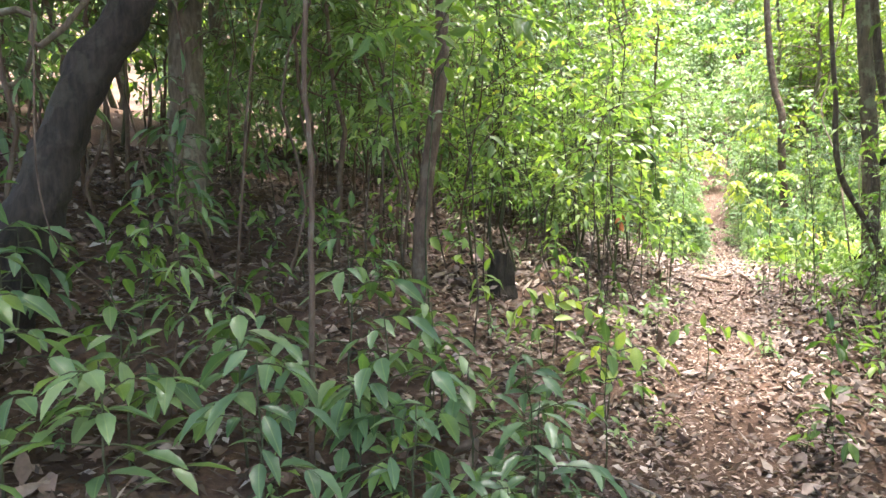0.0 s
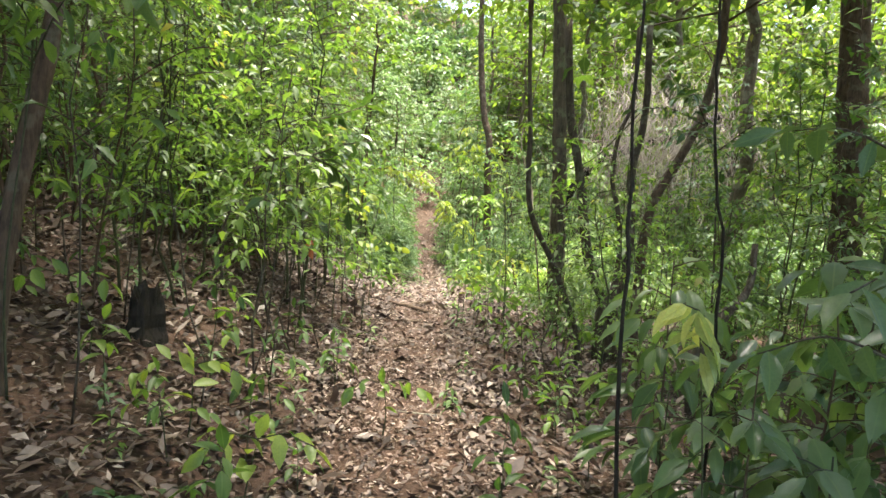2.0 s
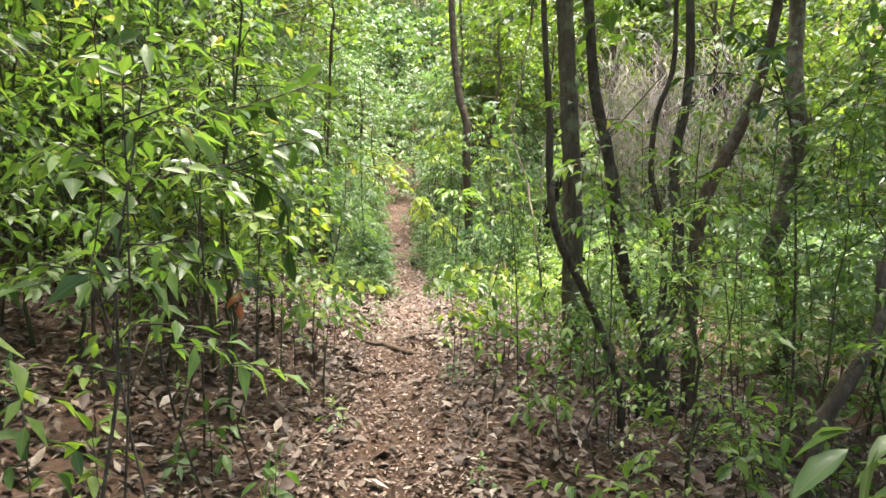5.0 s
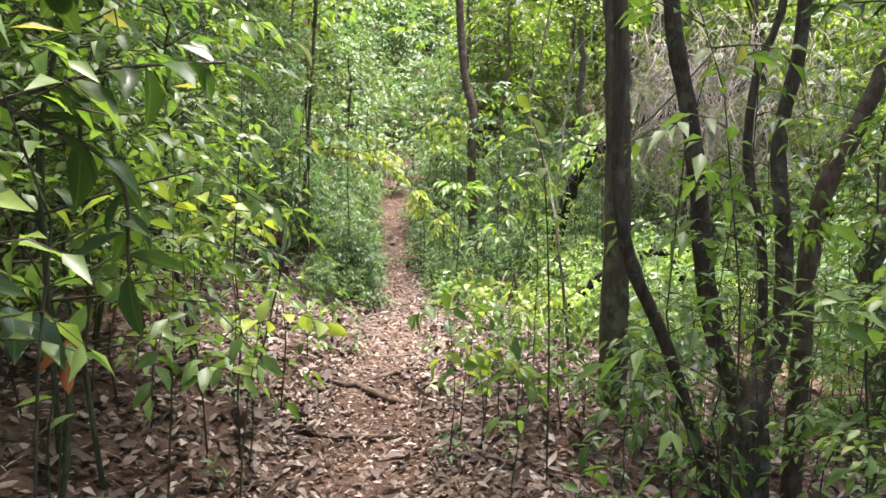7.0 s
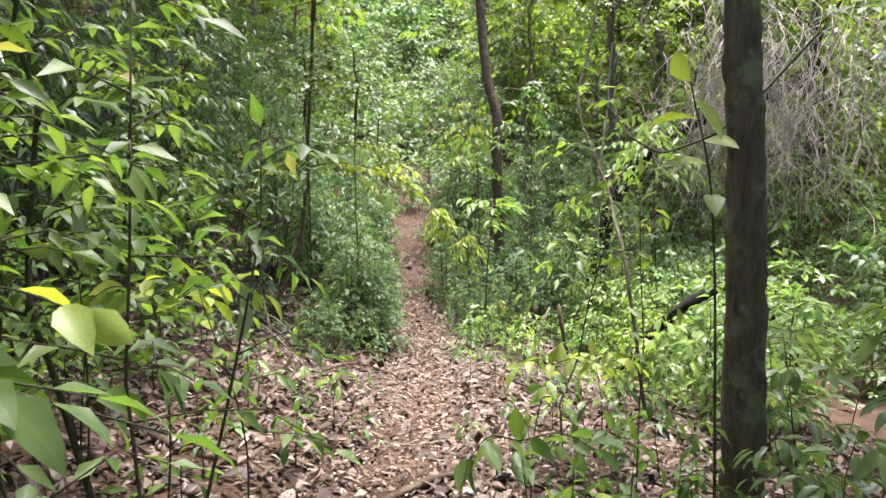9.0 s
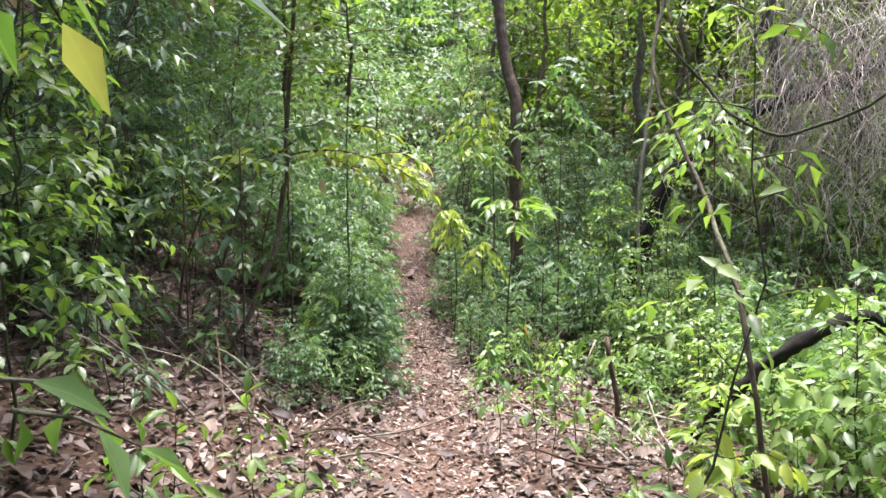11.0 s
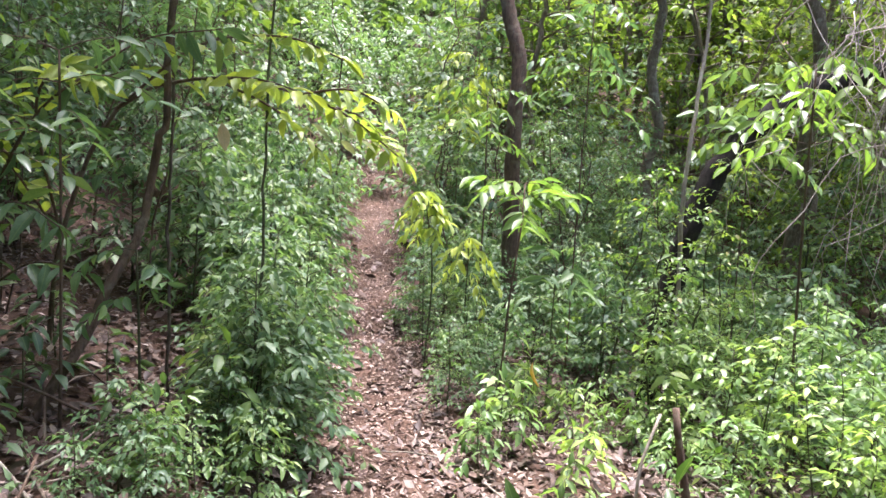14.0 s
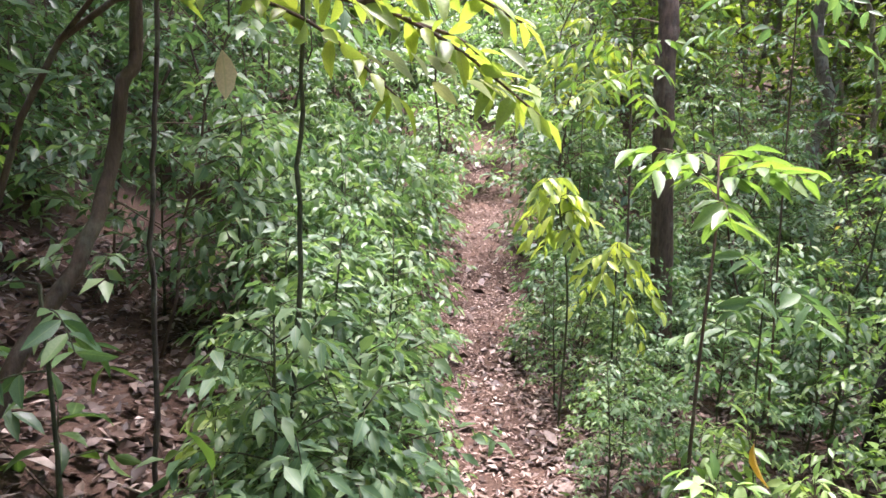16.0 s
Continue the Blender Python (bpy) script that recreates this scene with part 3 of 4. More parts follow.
for x, y, k in ((4.6, 8.35, 0.55), (5.3, 8.5, 0.7), (4.9, 8.75, 0.5), (5.5, 9.2, 0.7)):
    plant("tall", x, y, k)
scatter("seedling", 28, (0.6, 3.5), (11, 15), 0.6, (0.6, 1.0))
scatter("sapling", 14, (-4.5, -1.6), (12, 15.5), 1.2)
scatter("seedling", 12, (-2.6, -0.7), (11.6, 14.8), 0.6, (0.8, 1.4))
scatter("broad", 16, (-3.0, -1.0), (11.8, 15.2), 0.9, (0.5, 0.8))
scatter("slopetree", 18, (-4.5, -1.4), (15.8, 20.5), 1.2)
scatter("high", 10, (-6, -2.6), (11.5, 17), 2.2)
for x, y, k in ((2.6, 14.6, 0.9), (2.2, 13.5, 0.9), (2.9, 15.5, 0.9), (2.75, 13.1, 0.75), (2.0, 12.3, 0.8)):
    plant("high", x, y, k)
scatter("slopetree", 30, (1.0, 8), (17.5, 24), 0.9, (0.7, 1.15))
scatter("slopetree", 34, (-9, 10), (19.5, 29), 0.6, (1.0, 1.5))
thicket("undergrowth", "dense leafy green undergrowth covering the wooded slopes", "slope",
        [(100, (-6, 7), (19, 27), 0.5, (0.9, 1.5)), (24, (-2.5, 2.5), (27.5, 30), 0.0, (1.0, 1.6)), (60, (-6, 6), (27, 33), 0.2, (1.0, 1.7)), (90, (-10, 10), (32, 46), 0.0, (1.6, 2.8)), (36, (5, 11), (10, 22), 3, (0.9, 1.4)), (50, (8, 20), (6, 26), 6, (1.2, 2.0)), (46, (14, 28), (4, 34), 6, (1.8, 2.8)), (26, (4, 9), (4, 11), 3.6, (0.9, 1.3)),
         (24, (-9, -3.0), (6, 13), 1.5, (0.9, 1.2)), (12, (-5.5, -2.6), (10, 14), 2.2, (0.8, 1.1)), (20, (-9, -3.5), (13, 22), 2, (1.0, 1.5)), (16, (-5.5, -2.6), (14.2, 18), 2, (0.7, 1.2))])
# far wood all round
scatter("far", 62, (-17, 17), (21.5, 36), 2.0, (0.8, 1.3))
scatter("far", 10, (-16, 16), (26, 36), 4, (1.3, 1.8))
scatter("far", 26, (-18, -8), (-4, 26), 4)
scatter("far", 14, (9, 14), (2, 11), 4, (0.9, 1.3))
scatter("far", 5, (9, 14), (19, 24), 4, (0.9, 1.3))
scatter("far", 18, (12, 20), (-4, 24), 4, (1.0, 1.4))
scatter("far", 26, (15, 26), (4, 34), 4, (1.3, 1.9))
scatter("far", 9, (-14, 14), (-16, -4), 1.5)
for x, y, k in ((-5.0, 12.4, 0.7), (-5.7, 11.2, 0.65), (-6.6, 14.2, 0.8), (-4.3, 13.4, 0.6)):
    plant("far", x, y, k)
rng.bit_generator.state = np.random.default_rng(9).bit_generator.state
# placed for the shade their crowns throw on the stretch below
for x, y in ((-1.9, 8.6), (4.8, 2.4), (2.5, -1.5), (-2.5, -1.0), (6.0, 0.4), (0.6, -2.6), (-0.3, 11.8), (2.0, 16.6), (7.3, 8.9), (4.2, 3.4), (5.8, 4.4), (3.4, 1.0), (1.0, 13.6), (1.0, 15.8), (0.8, 18.5), (1.6, 14.6)):
    plant("canopy", x, y, U(0.8, 1.0))
scatter("canopy", 3, (4, 9), (19, 27), 2.5)
scatter("canopy", 3, (-9, -4), (18, 27), 2.5)
scatter("canopy", 5, (-12, -5), (-6, 10), 3)
scatter("canopy", 5, (5, 14), (-8, 2), 3)
scatter("far", 46, (-26, 26), (37, 52), 0.0, (1.5, 2.3))
for x, y, k in ((-1.9, 5.3, 0.95), (-2.4, 6.6, 1.0), (-0.9, 7.0, 0.85)):
    plant("high", x, y, k)


# ---- single trees and limbs ----
CROWNED = []


def trunk(name, label, points, radii, mat, category="tree", sides=12, rough=0.06, n=None, part_name="trunk"):
    """A tree or limb along a line; its foot sunk into the ground."""
    p = np.asarray(points, float)
    ob = thing(name, label, category, m=pose(*[float(c) for c in p[0]]))
    line = smooth_line(p - p[0], n or max(8, int(np.linalg.norm(np.diff(p, axis=0), axis=1).sum() / 0.12)))
    if radii[0] < 0.03 and len(line) > 9:
        kink = np.cumsum(rng.normal(size=(len(line), 3)) * (0.007, 0.007, 0), axis=0)
        line = line + kink - np.linspace(0, 1, len(line))[:, None] * kink[-1]
    v, f = tube(line, radii, sides, rough)
    part(part_name, mesh_of(part_name, v, f, mat), ob)
    if p[-1, 2] > 3.0 and p[0, 2] < 2:
        CROWNED.append((ob, tuple(float(c) for c in line[-2]), min(1.0, max(0.3, radii[0] / 0.06))))
    return ob


def footed(points, depth=0.1):
    """Brings the lowest point of a line down into the ground below it."""
    x, y, z = points[0]
    g = float(ground(x, y)) - depth
    return [(x, y, g)] + list(points[1:] if z <= g + 0.15 else points)


# brown trunk given black bark all round, to stand for its shaded side
trunk("leaning_tree", "thick leaning tree trunk with rough bark, coloured as dark as its shaded side", footed([(-1.57, 3.6, 0.99), (-1.44, 3.62, 1.29), (-1.34, 3.63, 1.53), (-1.27, 3.7, 1.81), (-1.17, 3.76, 2.1), (-1.01, 3.83, 2.38), (-0.9, 3.95, 2.76), (-0.6, 4.3, 4.4), (-0.2, 4.7, 6.5)]), [0.16, 0.115, 0.09, 0.08, 0.07, 0.06], BLACK_STEM, rough=0.1)
trunk("tree", "straight grey-brown tree trunk rising out of low growth", footed([(-1.56, 5.88, 1.3), (-1.56, 5.92, 2.24), (-1.56, 5.96, 3.02), (-1.59, 6.15, 4.65), (-1.6, 6.2, 8)]), [0.13, 0.115, 0.11, 0.09], GREY_BARK)
trunk("young_tree", "slim brown young tree standing in leaf litter", footed([(0.05, 5.06, 0.85), (0.07, 5.09, 1.37), (0.15, 5.17, 1.97), (0.22, 5.25, 2.44), (0.22, 5.28, 2.98), (0.25, 5.5, 5.5)]), [0.05, 0.043, 0.04, 0.03], BROWN_BARK, sides=9)
trunk("sapling", "tall thin sapling with a bare stem", footed([(-0.22, 3.35, 0.7), (-0.22, 3.39, 1.48), (-0.22, 3.42, 1.97), (-0.22, 3.45, 2.56), (-0.25, 3.6, 4.2)]), [0.011, 0.01, 0.008], BROWN_BARK, "sapling", 7)
trunk("tree", "upright grey tree trunk beside the footpath", footed([(5.05, 9.17, 0.4), (5.04, 9.17, 1.9), (5.0, 9.2, 3.0), (4.95, 9.3, 5.0), (4.9, 9.4, 9)]), [0.105, 0.085, 0.078, 0.065], MOSSY_BARK)
trunk("sapling", "dark thin sapling that forks above eye height", footed([(2.3, 3.85, 0.3), (2.36, 3.94, 1.29), (2.4, 4.01, 1.68), (2.44, 4.08, 1.99), (2.45, 4.1, 2.26), (2.55, 4.24, 2.93)]), [0.009, 0.0078, 0.006], BLACK_STEM, "sapling", 7)
trunk("sapling", "thin straight dark sapling", footed([(2.9, 4.15, 0.3), (2.97, 4.15, 1.47), (2.96, 4.19, 1.89), (2.96, 4.23, 2.32), (2.98, 4.29, 3.03)]), [0.008, 0.007, 0.006], BLACK_STEM, "sapling", 6)
trunk("tree", "thick reddish-brown tree trunk deep in the growth", footed([(7.77, 7.5, 0.2), (7.76, 7.58, 2.73), (7.78, 7.63, 3.98), (7.75, 7.75, 9)]), [0.2, 0.17, 0.16, 0.13], BROWN_BARK)
trunk("dead_branch", "dark broken forked branch standing askew", footed([(4.57, 6.14, 0.66), (4.78, 6.09, 1.01), (5.12, 6.2, 1.22), (5.25, 6.29, 1.58)]), [0.05, 0.04, 0.025], DARK_BARK, "branch", 7)
trunk("leaning_sapling", "dark bent sapling leaning over the undergrowth", footed([(4.35, 7.51, 0.63), (4.01, 7.38, 1.25), (3.79, 7.34, 1.59), (3.68, 7.31, 1.81), (3.66, 7.33, 2.12), (3.67, 7.35, 2.44), (3.66, 7.39, 2.86), (3.68, 7.5, 3.74)]), [0.03, 0.026, 0.024, 0.016], DARK_BARK, "sapling", 8)
multi = trunk("multistem_tree", "dark tree dividing into several stems near the ground", footed([(4.85, 7.79, 0.63), (4.87, 7.79, 0.81), (4.91, 7.79, 0.95), (4.94, 7.81, 1.06)]), [0.14, 0.115, 0.09, 0.03], DARK_BARK)
foot = Vector(multi.location)
for line, r in (([(4.85, 7.79, 0.69), (4.83, 7.82, 0.92), (4.71, 7.84, 1.16), (4.61, 7.85, 1.5), (4.55, 7.86, 1.93), (4.47, 7.87, 2.33), (4.4, 7.94, 2.82), (4.38, 8.02, 3.7)], 0.06),
                ([(4.87, 7.79, 0.75), (4.95, 7.83, 1.03), (5.03, 7.88, 1.37), (5.02, 7.92, 1.79), (4.96, 7.97, 2.14), (5.01, 7.98, 2.59), (5.15, 7.96, 2.98), (5.19, 8.0, 3.72)], 0.03),
                ([(4.88, 7.78, 0.72), (4.95, 7.78, 0.98), (5.07, 7.8, 1.2), (5.14, 7.86, 1.7), (5.2, 7.99, 2.24), (5.32, 7.98, 2.85), (5.36, 8.04, 3.77)], 0.055)):
    p = smooth_line(np.array(line) - np.array(foot), 26)
    v, f = tube(p, [r, r * 0.6], 9, 0.06)
    part("limb", mesh_of("limb", v, f, DARK_BARK), multi)
trunk("tree", "slim forked tree with a limb bending away", footed([(5.15, 7.75, 0.36), (5.21, 7.78, 1.05), (5.3, 7.84, 1.64), (5.43, 7.87, 2.0), (5.69, 7.9, 2.35), (5.99, 7.92, 2.88), (6.28, 7.97, 3.76)]), [0.055, 0.05, 0.05, 0.04], BROWN_BARK, sides=9)
trunk("tree", "slim grey-brown tree on the far slope", footed([(7.84, 17.27, 0.6), (7.78, 17.35, 2.74), (7.82, 17.43, 3.51), (7.74, 17.66, 4.23), (7.71, 17.94, 5.83), (7.8, 18.3, 9)]), [0.1, 0.085, 0.08, 0.06], BROWN_BARK)
trunk("leaning_sapling", "brown crooked leaning stem over the bushes", footed([(5.75, 10.75, 0.3), (5.71, 10.95, 1.45), (5.82, 11.3, 1.94), (5.92, 11.49, 2.13), (5.92, 11.76, 2.49), (5.9, 11.91, 2.72), (5.95, 12.05, 3.0), (6.15, 12.2, 3.5), (6.5, 12.4, 4.6)]), [0.014, 0.013, 0.012, 0.01], MOSSY_BARK, "sapling", 9)
trunk("liana", "thin liana sagging between the trees", [(5.96, 11.95, 3.1), (6.16, 11.75, 2.76), (6.18, 11.6, 2.6), (6.29, 11.4, 2.47), (6.37, 11.24, 2.49), (6.67, 10.95, 2.7), (7.2, 10.6, 3.4)], [0.01, 0.009], GREEN_STEM, "liana", 6)
trunk("leaning_tree", "dark heavy leaning trunk behind the bushes", footed([(8.5, 15.7, 0.3), (8.75, 15.7, 1.6), (9.1, 15.65, 2.45), (9.8, 15.62, 3.1), (10.63, 15.63, 3.45), (11.78, 15.52, 3.8), (12.89, 15.46, 4.35)]), [0.11, 0.105, 0.1, 0.085], CHAR, rough=0.14)
trunk("fallen_log", "dark rotten fallen log propped over the slope", [(6.39, 12.05, 0.5), (6.55, 11.93, 0.75), (6.72, 11.82, 0.98), (6.95, 11.73, 1.16), (7.25, 11.66, 1.3), (7.55, 11.62, 1.3), (7.9, 11.7, 0.95)], [0.03, 0.046, 0.05, 0.044, 0.03], CHAR, "log", 9, 0.2, 34)
trunk("young_tree", "pale thin stem rising from the bushes", footed([(8.41, 15.3, 0.3), (8.4, 15.39, 1.76), (8.44, 15.42, 2.4), (8.57, 15.5, 2.95), (8.72, 15.59, 3.62), (8.8, 15.6, 4.6)]), [0.022, 0.02, 0.014], PALE_BARK, sides=7)
trunk("stump", "thin broken dead stump in the litter", footed([(6.52, 13.09, 0.45), (6.49, 13.13, 0.7), (6.46, 13.18, 0.98)]), [0.022, 0.02, 0.018], BROWN_BARK, "stump", 8, 0.12)
trunk("stick", "pale dead stick leaning in the bushes", footed([(6.17, 13.08, 0.5), (6.19, 13.09, 0.74), (6.33, 13.14, 0.97)]), [0.01, 0.008], PALE_BARK, "stick", 6)
trunk("young_tree", "brown slanting young tree at the bushes' edge", footed([(3.5, 14.0, 0.7), (3.72, 14.18, 1.15), (3.82, 14.28, 1.38), (3.97, 14.38, 1.69), (4.01, 14.49, 1.89), (4.07, 14.5, 2.13), (4.1, 14.51, 2.34), (4.11, 14.55, 2.9), (4.2, 14.7, 4.5)]), [0.026, 0.022, 0.018], BROWN_BARK, sides=8)
trunk("sapling", "thin green upright sapling among bushes", footed([(4.57, 14.23, 0.7), (4.58, 14.27, 1.42), (4.58, 14.32, 1.89), (4.58, 14.36, 2.31), (4.6, 14.4, 3.2)]), [0.009, 0.008, 0.006], GREEN_STEM, "sapling", 6)
trunk("sapling", "thin dark upright sapling among bushes", footed([(4.16, 14.57, 0.7), (4.14, 14.63, 1.63), (4.13, 14.69, 2.12), (4.1, 14.8, 3.2)]), [0.01, 0.008], DARK_BARK, "sapling", 6)
trunk("fallen_branch", "long dead branch lying on the leaf litter", [(1.7, 11.0, float(ground(1.7, 11.0)) + 0.1), (2.29, 10.39, float(ground(2.29, 10.39)) + 0.03), (2.53, 10.17, float(ground(2.53, 10.17)) + 0.02), (2.95, 9.9, float(ground(2.95, 9.9)) + 0.01)], [0.018, 0.024, 0.02], BROWN_BARK, "branch", 8, 0.1)

# ---- crowns, leafy branches and small growth ----
CROWNS = [grow(h=2.6, r0=0.045, first=0.1, branches=16, reach=1.9, leaf=0.22, ratio=0.5, shape=SMALL, mat=CROWN, stem_mat=BROWN_BARK, step=0.13, twigs=4, rise=0.4) for _ in range(3)]
for ob, height, size in CROWNED:
    # crowns above the view, widened and stacked on some trees to deepen the shade
    wide = 1.65 if ob.location.x < 3 and ob.location.y < 8 else 1.5 if ob.location.x < 5 and ob.location.y > 13 else 1.2
    for k in range(3 if size >= 1 and ob.location.y < 8 else 1):
        limb, fol = CROWNS[(k + len(ob.name)) % 3]
        at = pose(height[0], height[1], height[2] - 0.9 * k, 0, 0, rng.uniform(0, 360)) @ Matrix.Diagonal((size * wide, size * wide, size, 1))
        for me, nm in ((limb, "limb"), (fol, "crown")):
            part(nm, me, ob).matrix_basis = at

LEAF_MESHES = {}


def single_leaf(mat, ratio, droop):
    """One large leaf along x, kept and shared."""
    key = (mat.name, ratio, round(droop, 2))
    if key not in LEAF_MESHES:
        v, f, uv = leaves(FINE, [(0, 0, 0)], [(1, 0, 0)], np.array([(0, 0, 1.0)]), [1.0], [ratio], 0.22, droop)
        LEAF_MESHES[key] = mesh_of("leaf", v, f, mat, uv)
    return LEAF_MESHES[key]


def leaf_on(ob, at, way, size, mat, ratio=0.4, spread=0.5):
    w = unit(np.array(way))
    up = unit(np.array([0, 0, 1.0]) + rng.normal(size=3) * spread)
    sd = unit(np.cross(up, w))
    up = np.cross(w, sd)
    m = Matrix(((w[0], sd[0], up[0], at[0]), (w[1], sd[1], up[1], at[1]), (w[2], sd[2], up[2], at[2]), (0, 0, 0, 1)))
    lf = part("leaf", single_leaf(mat, ratio, float(rng.choice([0.1, 0.22, 0.35]))), ob)
    lf.matrix_basis = m @ Matrix.Diagonal((size, size, size, 1))


def leafy_branch(name, label, category, lines, radius, bark, mat, size, step, ratio=0.4, hang=0.35, skip=0.25):
    """A limb with leaves that can be told apart; the first line may start on the ground."""
    o = np.array(lines[0][0])
    ob = thing(name, label, category, m=pose(*[float(c) for c in o]))
    for i, pts in enumerate(lines):
        p = smooth_line(np.array(pts) - o, 16)
        v, f = tube(p, [radius if i == 0 else radius * 0.6, radius * 0.3], 6, 0.04)
        part("branch", mesh_of("branch", v, f, bark), ob)
        total = np.linalg.norm(np.diff(p, axis=0), axis=1).sum()
        for j, u in enumerate(np.arange(skip if i == 0 else 0.12, 1.0, step / total)):
            k = min(u * 15, 14.999)
            a, b = p[int(k)], p[int(k) + 1]
            d = unit(b - a)
            sd = unit(np.cross(d, [0, 0, 1]) + 1e-3) * (1 if j % 2 else -1)
            leaf_on(ob, a + (b - a) * (k - int(k)), d * 0.5 + sd * 0.8 + rng.normal(size=3) * 0.42 + np.array([0, 0, -hang]), size * rng.uniform(0.7, 1.2), mat, ratio)
        leaf_on(ob, p[-1], unit(p[-1] - p[-2]) + np.array([0, 0, -hang]), size, mat, ratio)
    return ob


def frond_plant(name, label, category, stem, fronds, reach, leaflet, mat, bark, pairs=6, sag=0.5, radius=0.008):
    """A stem with feather-shaped leaves, each leaflet a piece of its own."""
    o = np.array(stem[0])
    ob = thing(name, label, category, m=pose(*[float(c) for c in o]))
    p = smooth_line(np.array(stem) - o, 14)
    v, f = tube(p, [radius, radius * 0.6], 6, 0.04)
    part("stem", mesh_of("stem", v, f, bark), ob)
    ang = rng.uniform(0, 6)
    for i in range(fronds):
        ang += 2.4
        root = p[-1 - i % 4]
        d = np.array([math.cos(ang), math.sin(ang), rng.uniform(0.1, 0.8)])
        ln = reach * rng.uniform(0.8, 1.15)
        q = np.array([root + d * ln * u - np.array([0, 0, sag * ln * u * u]) for u in np.linspace(0, 1, 7)])
        v, f = tube(q, [0.003, 0.0015], 4)
        part("frond", mesh_of("frond", v, f, bark), ob)
        for k in range(pairs):
            u = 0.25 + 0.75 * k / (pairs - 1)
            at = np.array([np.interp(u, np.linspace(0, 1, 7), q[:, c]) for c in range(3)])
            dd = unit(q[-1] - q[0])
            for sgn in (-1, 1):
                leaf_on(ob, at, dd * 0.55 + unit(np.cross(dd, [0, 0, 1])) * sgn * 0.8 + rng.normal(size=3) * 0.22 + np.array([0, 0, -sag * 0.6]), leaflet * rng.uniform(0.65, 1.15), mat, 0.36, 0.5)
    return ob


def g(x, y, up=0.0):
    return (x, y, float(ground(x, y)) + up)


leafy_branch("understory_tree", "overhanging understory branch with large leaves coloured dark as if backlit", "tree",
             [[g(1.15, 7.4, -0.1), (1.1, 7.35, 1.5), (1.35, 7.2, 2.0), (1.7, 7.06, 2.1), (1.95, 7.08, 2.2), (2.23, 7.19, 2.26)], [(1.35, 7.2, 2.0), (1.6, 7.0, 2.3), (1.85, 7.02, 2.4), (2.1, 7.05, 2.5)],
              [(1.2, 7.3, 1.7), (1.5, 7.0, 1.75), (1.75, 6.95, 1.62)], [(1.7, 7.06, 2.1), (1.95, 7.0, 1.95), (1.98, 6.98, 1.7)]], 0.012, DARK_BARK, DEEP, 0.17, 0.055, 0.4, 0.4, 0.5)
arch = leafy_branch("understory_tree", "arching branch of pale lime leaves over the footpath edge", "tree",
             [[g(3.55, 14.9, -0.1), (3.6, 14.8, 1.6), (3.85, 14.65, 2.3), (4.3, 14.5, 2.5), (4.75, 14.42, 2.46), (5.05, 14.4, 2.36), (5.39, 14.4, 2.14)], [(3.85, 14.65, 2.3), (4.2, 14.3, 2.62), (4.6, 14.15, 2.7), (4.9, 14.1, 2.62)],
              [(4.3, 14.5, 2.5), (4.6, 14.3, 2.35), (4.85, 14.25, 2.15)], [(3.6, 14.8, 1.6), (3.5, 14.4, 2.2), (3.6, 14.1, 2.4), (3.75, 13.85, 2.35)], [(3.6, 14.8, 1.6), (3.3, 14.5, 2.1), (3.2, 14.1, 2.3)],
              [(4.75, 14.42, 2.46), (5.0, 14.28, 2.5), (5.22, 14.2, 2.4)], [(4.9, 14.4, 2.42), (5.15, 14.5, 2.38), (5.34, 14.58, 2.24)], [(4.3, 14.5, 2.5), (4.5, 14.2, 2.48), (4.7, 13.95, 2.4)]], 0.014, BROWN_BARK, LIME, 0.14, 0.034, 0.38, 0.25, 0.45)
# whitened leaves among the lime ones stand for gloss at the branch's end
for k in range(12):
    leaf_on(arch, (1.2 + 0.05 * k, -0.5 - rng.uniform(-0.1, 0.1), 2.34 - 0.012 * k + rng.normal() * 0.05 - float(ground(3.55, 14.9)) + 0.1), (0.6, rng.normal() * 0.6, -0.35), 0.12, PALE, 0.36)
leafy_branch("understory_tree", "spreading branches with long dull green leaves", "tree",
             [[g(3.2, 14.6, -0.1), (3.25, 14.55, 1.5), (3.4, 14.4, 2.0), (3.6, 14.2, 2.3), (3.9, 14.0, 2.42)], [(3.25, 14.55, 1.5), (3.35, 14.3, 1.75), (3.5, 14.0, 1.8), (3.65, 13.8, 1.72)], [(3.25, 14.55, 1.3), (3.5, 14.4, 1.5), (3.75, 14.2, 1.48)],
              [(3.4, 14.4, 2.0), (3.2, 14.1, 2.25), (3.25, 13.8, 2.3)], [(3.6, 14.2, 2.3), (3.95, 14.25, 2.6), (4.3, 14.2, 2.7)], [(3.3, 14.5, 1.8), (3.0, 14.3, 2.0), (2.9, 14.0, 2.0)]], 0.012, BROWN_BARK, BUSH, 0.17, 0.05, 0.34, 0.4, 0.5)
frond_plant("sapling", "young tree with lime-green drooping feathered leaves", "sapling", [g(6.35, 16.1, -0.05), (6.36, 16.08, 1.3), (6.2, 15.98, 1.98)], 10, 0.21, 0.13, LIME, GREEN_STEM, 5, 0.95)
frond_plant("sapling", "young tree with spreading feathered green leaves", "sapling", [g(6.42, 14.9, -0.05), (6.42, 14.85, 1.2), (6.5, 14.9, 1.75), (6.58, 15.02, 2.1)], 12, 0.36, 0.19, MID, BROWN_BARK, 4, 0.45, 0.01)
frond_plant("sapling", "tall sapling with feathered leaves on the slope", "sapling", [g(7.3, 17.0, -0.05), (7.3, 17.0, 1.8), (7.25, 17.0, 3.0)], 10, 0.6, 0.15, MID, BROWN_BARK, 6, 0.7, 0.012)
